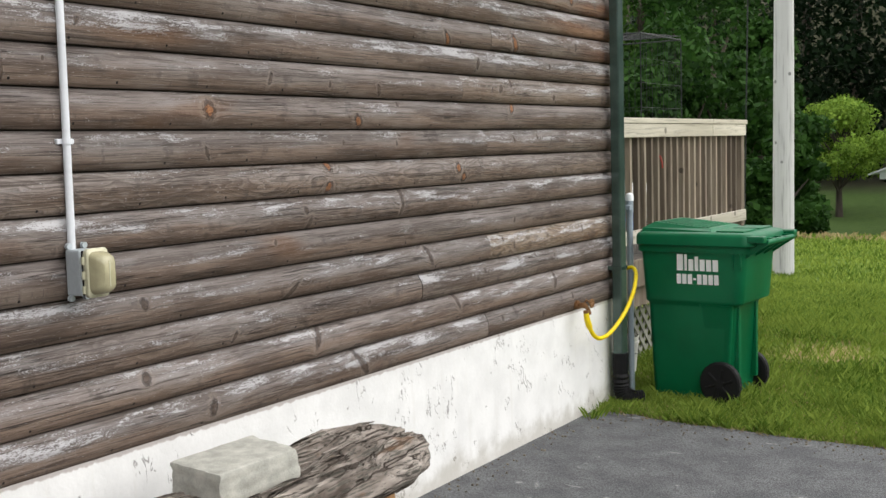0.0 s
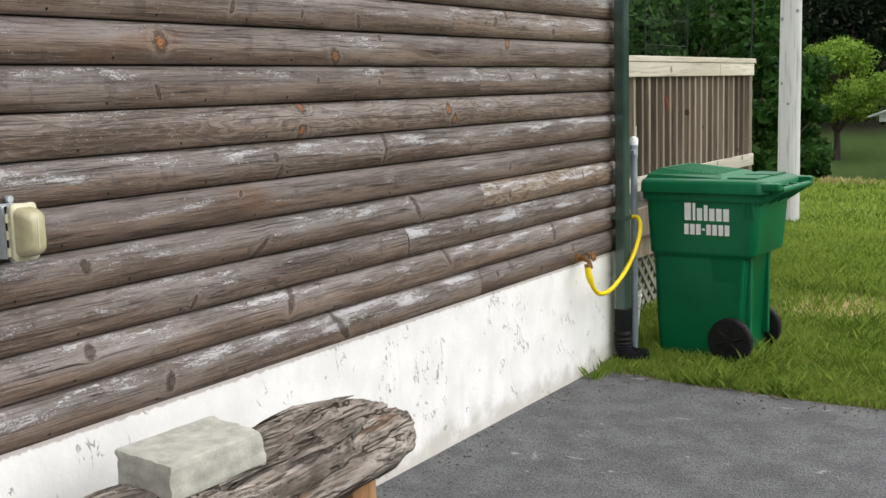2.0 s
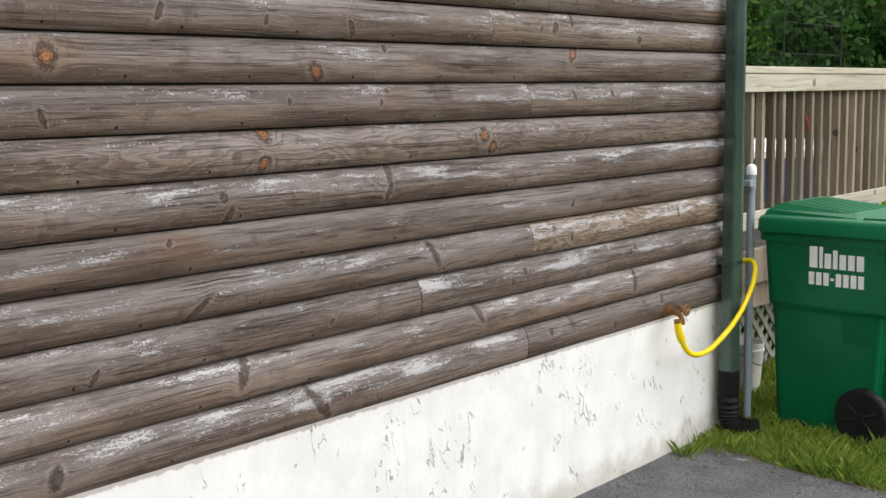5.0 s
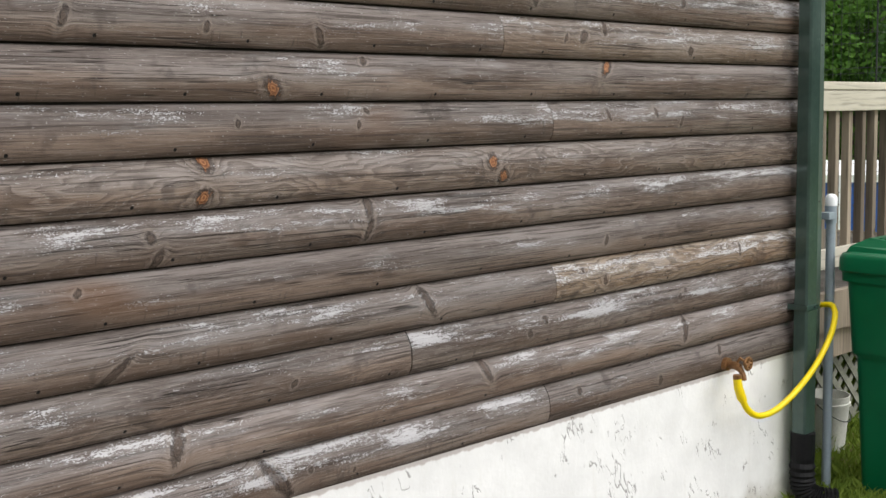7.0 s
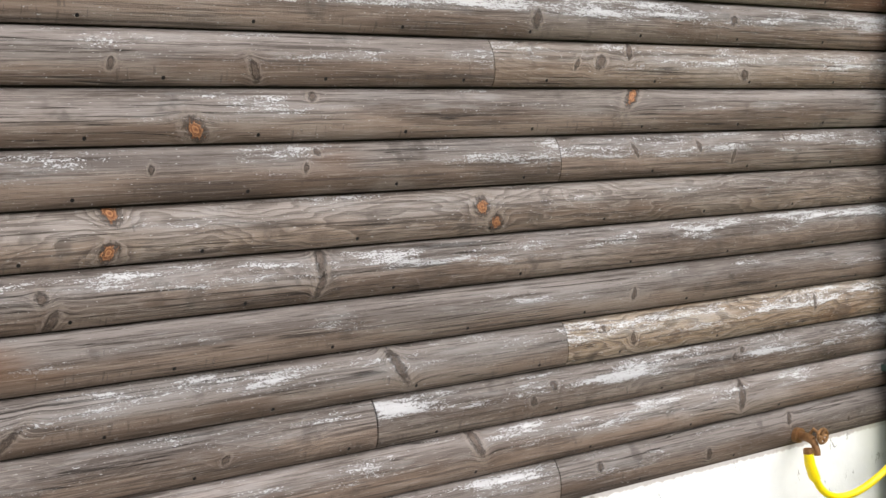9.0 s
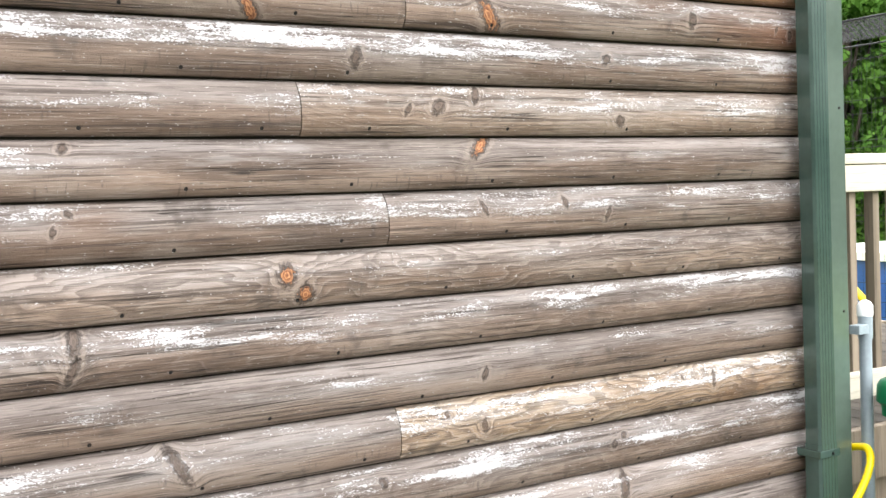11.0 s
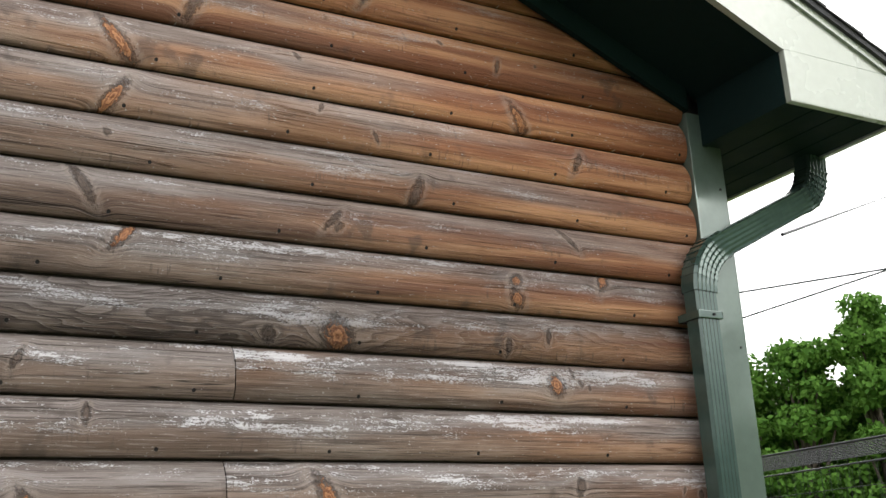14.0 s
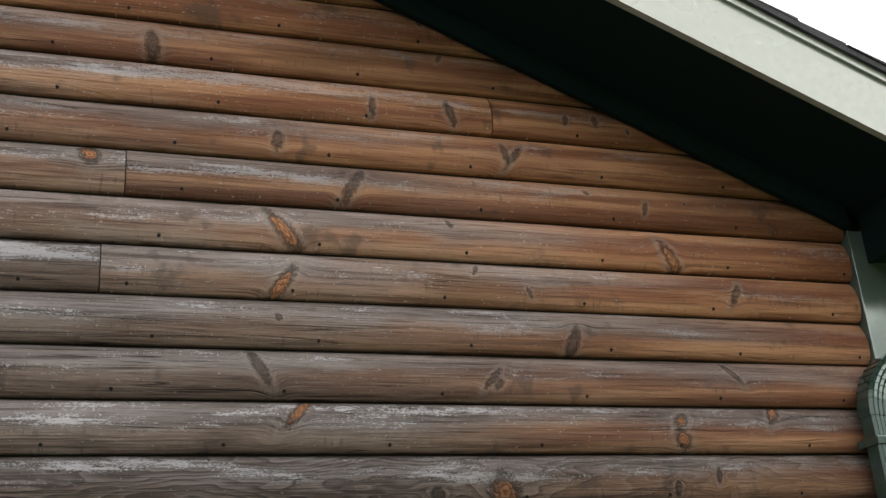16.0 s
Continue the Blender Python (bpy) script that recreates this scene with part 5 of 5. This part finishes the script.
# ---- trees, woods, grass ----
def leaves(centres, radii, count, size, rnd, flat=0.75):
    """Small bent leaf quads scattered through the outer part of many clumps."""
    c = np.array(centres)
    w = np.array(radii) ** 2
    pick = rnd.choice(len(c), count, p=w / w.sum())
    d = rnd.normal(size=(count, 3))
    d /= np.linalg.norm(d, axis=1)[:, None]
    rad = np.array(radii)[pick] * rnd.uniform(0.55, 1.05, count)
    pos = c[pick] + d * rad[:, None] * np.array([1, 1, flat])
    u = rnd.normal(size=(count, 3))
    u /= np.linalg.norm(u, axis=1)[:, None]
    v = np.cross(u, d + 0.4 * rnd.normal(size=(count, 3)))
    v /= np.linalg.norm(v, axis=1)[:, None] + 1e-9
    s = size * rnd.uniform(0.6, 1.3, count)[:, None]
    quad = np.stack([pos - u * s, pos + v * s * 0.55, pos + u * s, pos - v * s * 0.55], 1).reshape(-1, 3)
    return quad.tolist(), np.arange(count * 4).reshape(-1, 4).tolist()


def tree(at, height, spread, mat, count, size, label, seed, low=0.3, clumps=46, category="tree", name="tree"):
    rnd = np.random.RandomState(seed)
    x, y = at
    z = land(x, y)
    t = thing(name, (x, y, z), label, category, "trees round the yard")
    r = height * 0.022 + 0.03
    trunk = bmesh.new()
    lean = rnd.uniform(-0.04, 0.04, 2) * height
    line = [(x + lean[0] * s, y + lean[1] * s, z - 0.1 + height * 0.8 * s) for s in (0, 0.25, 0.5, 0.75, 1)]
    tube(trunk, line, [r * 1.25, r, r * 0.75, r * 0.5, r * 0.2], 10)
    centres, radii = [], []
    for k in range(clumps):
        h = low + (1 - low) * rnd.uniform(0.02, 0.97)
        prof = math.sin(math.pi * min(1, (h - low) / (1 - low) * 0.82 + 0.16)) ** 0.7
        a = rnd.uniform(0, 2 * math.pi)
        q = spread * prof * math.sqrt(rnd.uniform(0.1, 1))
        c = (x + lean[0] * h + q * math.cos(a), y + lean[1] * h + q * math.sin(a), z + height * h)
        centres.append(c)
        radii.append(spread * rnd.uniform(0.20, 0.40))
        if k % 3 == 0:
            s = max(0.12, h - 0.18)
            tube(trunk, [(x + lean[0] * s, y + lean[1] * s, z + height * 0.8 * s), ((x + c[0]) / 2, (y + c[1]) / 2, z + height * (s * 0.35 + h * 0.55)), c], [r * 0.4, r * 0.25, r * 0.08], 6)
    part("trunk", trunk, M_BARK, t)
    v, f = leaves(centres, radii, count, size, rnd)
    raw("crown", v, f, mat, t)


def build_trees():
    A = "leafy green deciduous tree at the edge of the yard"
    def at(az, d):
        a = radians(az)
        return (-0.5 - d * math.sin(a), 4.0 + d * math.cos(a))
    # bright trees seen over the deck
    for az, d, h, s, seed in ((35.5, 35, 12.3, 1.9, 1), (38.3, 35, 12.2, 1.6, 2), (32.4, 35, 12.0, 2.4, 3), (42.4, 35, 11.8, 1.7, 4), (45.2, 35, 11.6, 2.1, 5), (48.8, 36, 11.4, 2.6, 6), (28.5, 36, 12.0, 3.0, 7), (53, 36, 11.5, 3.2, 8), (40.3, 36, 9.6, 1.8, 9)):
        tree(at(az, d), h * (0.98 if az < 41 else 0.92), s, M_LEAF_TREE, 21000, 0.11, A, seed, 0.12, 110)
    # understorey between them, its shade put into the leaf colour
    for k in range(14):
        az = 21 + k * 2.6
        tree(at(az, 40 + (k * 7) % 5), 6.5 + (k * 5) % 3, 2.6, M_LEAF_SHADED, 3600, 0.22, "tree in the woods, shade put into its leaf colour", 40 + k, 0.08, 30)
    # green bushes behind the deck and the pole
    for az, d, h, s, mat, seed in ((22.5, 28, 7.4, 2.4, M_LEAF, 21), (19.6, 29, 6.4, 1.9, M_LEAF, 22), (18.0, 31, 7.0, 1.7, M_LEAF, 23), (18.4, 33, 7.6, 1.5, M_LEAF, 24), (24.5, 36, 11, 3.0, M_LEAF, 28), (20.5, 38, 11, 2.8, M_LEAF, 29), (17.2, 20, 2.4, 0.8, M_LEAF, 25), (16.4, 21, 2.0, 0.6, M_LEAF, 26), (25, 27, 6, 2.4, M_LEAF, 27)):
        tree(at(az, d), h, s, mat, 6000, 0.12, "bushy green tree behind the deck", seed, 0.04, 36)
    tree((-11.9, 51.2), 4.9, 2.4, M_LEAF_LIGHT, 15000, 0.085, "low spreading yellow-green tree in the field", 31, 0.42, 70)


def build_woods():
    rnd = np.random.RandomState(77)
    centres, radii = [], []
    for k in range(1000):
        az = rnd.uniform(-18, 66)
        d = rnd.uniform(58, 84)
        a = radians(az)
        x, y = -0.5 - d * math.sin(a), 4 + d * math.cos(a)
        g = land(x, y)
        centres.append((x, y, g + rnd.uniform(0.5, 19 if az < 27 else 9)))
        radii.append(rnd.uniform(1.6, 3.2))
    # ring of clumps behind the camera: unseen, added to cut off low sky
    for k in range(420):
        a = radians(rnd.uniform(68, 340))
        d = rnd.uniform(36, 50)
        x, y = -0.5 - d * math.sin(a), 4 + d * math.cos(a)
        centres.append((x, y, land(x, y) + rnd.uniform(0.5, 12)))
        radii.append(rnd.uniform(2.4, 4.0))
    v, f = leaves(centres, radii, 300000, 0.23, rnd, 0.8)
    raw("far_woods", v, f, M_LEAF_SHADED, None, "dense woods beyond the field, shade in their colour, plus an unseen added ring", "stuff")
    bm = bmesh.new()
    for k in range(90):
        a = radians(rnd.uniform(-18, 66))
        d = rnd.uniform(60, 80)
        x, y = -0.5 - d * math.sin(a), 4 + d * math.cos(a)
        g = land(x, y)
        tube(bm, [(x, y, g - 0.2), (x + rnd.uniform(-0.5, 0.5), y, g + 13)], [0.26, 0.1], 6)
    w = part("far_trunks", bm, M_BARK)
    tagged(w, "slim dark trunks in the far woods", "trunks", "", "stuff")


def build_grass():
    rnd = np.random.RandomState(12)
    def blades(name, n, xr, yr, h, mat, label, w=0.004, ok=None):
        x, y = rnd.uniform(*xr, n), rnd.uniform(0, 1, n) ** 1.6 * (yr[1] - yr[0]) + yr[0]
        keep = np.ones(n, bool) if ok is None else np.array([ok(a, b) for a, b in zip(x, y)])
        x, y = x[keep], y[keep]
        n = len(x)
        z = np.array([land(a, b) for a, b in zip(x, y)]) - 0.003
        a = rnd.uniform(0, 2 * math.pi, n)
        ln, hh = rnd.uniform(0.2, 1.0, n), h * rnd.uniform(0.45, 1.3, n)
        ww = w * (1 + 0.12 * (y - 6))
        dx, dy = np.cos(a), np.sin(a)
        la = rnd.uniform(0, 2 * math.pi, n)
        tx, ty = np.cos(la) * ln * hh, np.sin(la) * ln * hh
        p0 = np.stack([x - dx * ww, y - dy * ww, z], 1)
        p1 = np.stack([x + dx * ww, y + dy * ww, z], 1)
        p2 = np.stack([x + dx * ww * 0.7 + tx * 0.4, y + dy * ww * 0.7 + ty * 0.4, z + hh * 0.6], 1)
        p3 = np.stack([x + tx, y + ty, z + hh], 1)
        v = np.stack([p0, p1, p2, p3], 1).reshape(-1, 3).tolist()
        raw(name, v, np.arange(n * 4).reshape(-1, 4).tolist(), mat, None, label, "stuff")
    def bare(a, b):
        d = math.hypot(a + 2.05, (b - 8.6) * 1.1) + 0.9 * 0.5
        return d > 1.0 or rnd.random() < 0.30
    lawn = lambda a, b: b > verge(a) + 0.0 and not (a < -2.62 and b < 6.2) and bare(a, b) and (a > -3.0 or b > 6.62)
    blades("lawn_grass", 150000, (-4.2, 0.6), (6.0, 12.5), 0.055, M_BLADE, "short mown green grass", 0.0035, lawn)
    blades("grass_tufts", 22000, (-3.2, 0.6), (6.1, 10.5), 0.095, M_BLADE, "taller tufts in the lawn", 0.004, lambda a, b: lawn(a, b) and noise.noise((a * 3.1, b * 3.1, 8)) > 0.12)
    blades("dead_grass", 15000, (-3.2, 0.6), (6.1, 10.5), 0.04, M_DRY, "dead thatch among the grass", 0.003, lambda a, b: lawn(a, b) and noise.noise((a * 1.7, b * 1.7, 3)) > 0.0)
    blades("far_grass", 45000, (-6.5, 1.5), (11.0, 19.0), 0.06, M_BLADE, "short green grass further off", 0.007)
    blades("straw", 7000, (-2.8, 0.6), (5.98, 6.7), 0.035, M_DRY, "dry straw along the edge of the drive", 0.003, lambda a, b: b > verge(a) - 0.03 and b < verge(a) + 0.30)
    blades("weeds", 260, (-2.80, -2.62), (5.95, 6.5), 0.075, M_BLADE, "tuft of weeds at the foot of the wall", 0.004, lambda a, b: a < -2.70 or b > 6.1)
    blades("field_edge_grass", 1400, (-12.0, 2.0), (18.2, 19.0), 0.09, M_DRY, "tall pale grass at the lawn's edge", 0.012)


def build_pebbles():
    """Loose chippings and crumbs of earth along the wall and the edge of the drive."""
    rnd = random.Random(21)
    bm = bmesh.new()
    for k in range(420):
        if k % 3:
            x = rnd.uniform(-2.75, 0.5)
            y = verge(x) - abs(rnd.gauss(0, 0.16))
        else:
            x, y = -2.80 + abs(rnd.gauss(0, 0.12)), rnd.uniform(1.5, 6.1)
        s = rnd.uniform(0.003, 0.010)
        m = pose(x, y, GROUND + 0.018 + s * 0.35, rnd.uniform(0, 360), rnd.uniform(0, 360), 0) @ Matrix.Diagonal((s, s * rnd.uniform(0.6, 1), s * 0.7, 1))
        bmesh.ops.create_icosphere(bm, subdivisions=1, radius=1, matrix=m)
    p = part("loose_chippings", bm, plain("earthy_chippings", (0.15, 0.13, 0.105), 0.95, 0, 0.5, 30))
    tagged(p, "loose stone chippings and crumbs of earth on the drive", "chippings", "", "stuff")


build_pebbles()
build_outlet()
build_tap()
build_pipe()
build_bench()
build_bin()
build_deck()
build_lattice()
build_bucket()
build_cage()
build_pole()
build_cables()
build_pavilion()
build_pool()
build_swing()
build_trees()
build_woods()
build_grass()
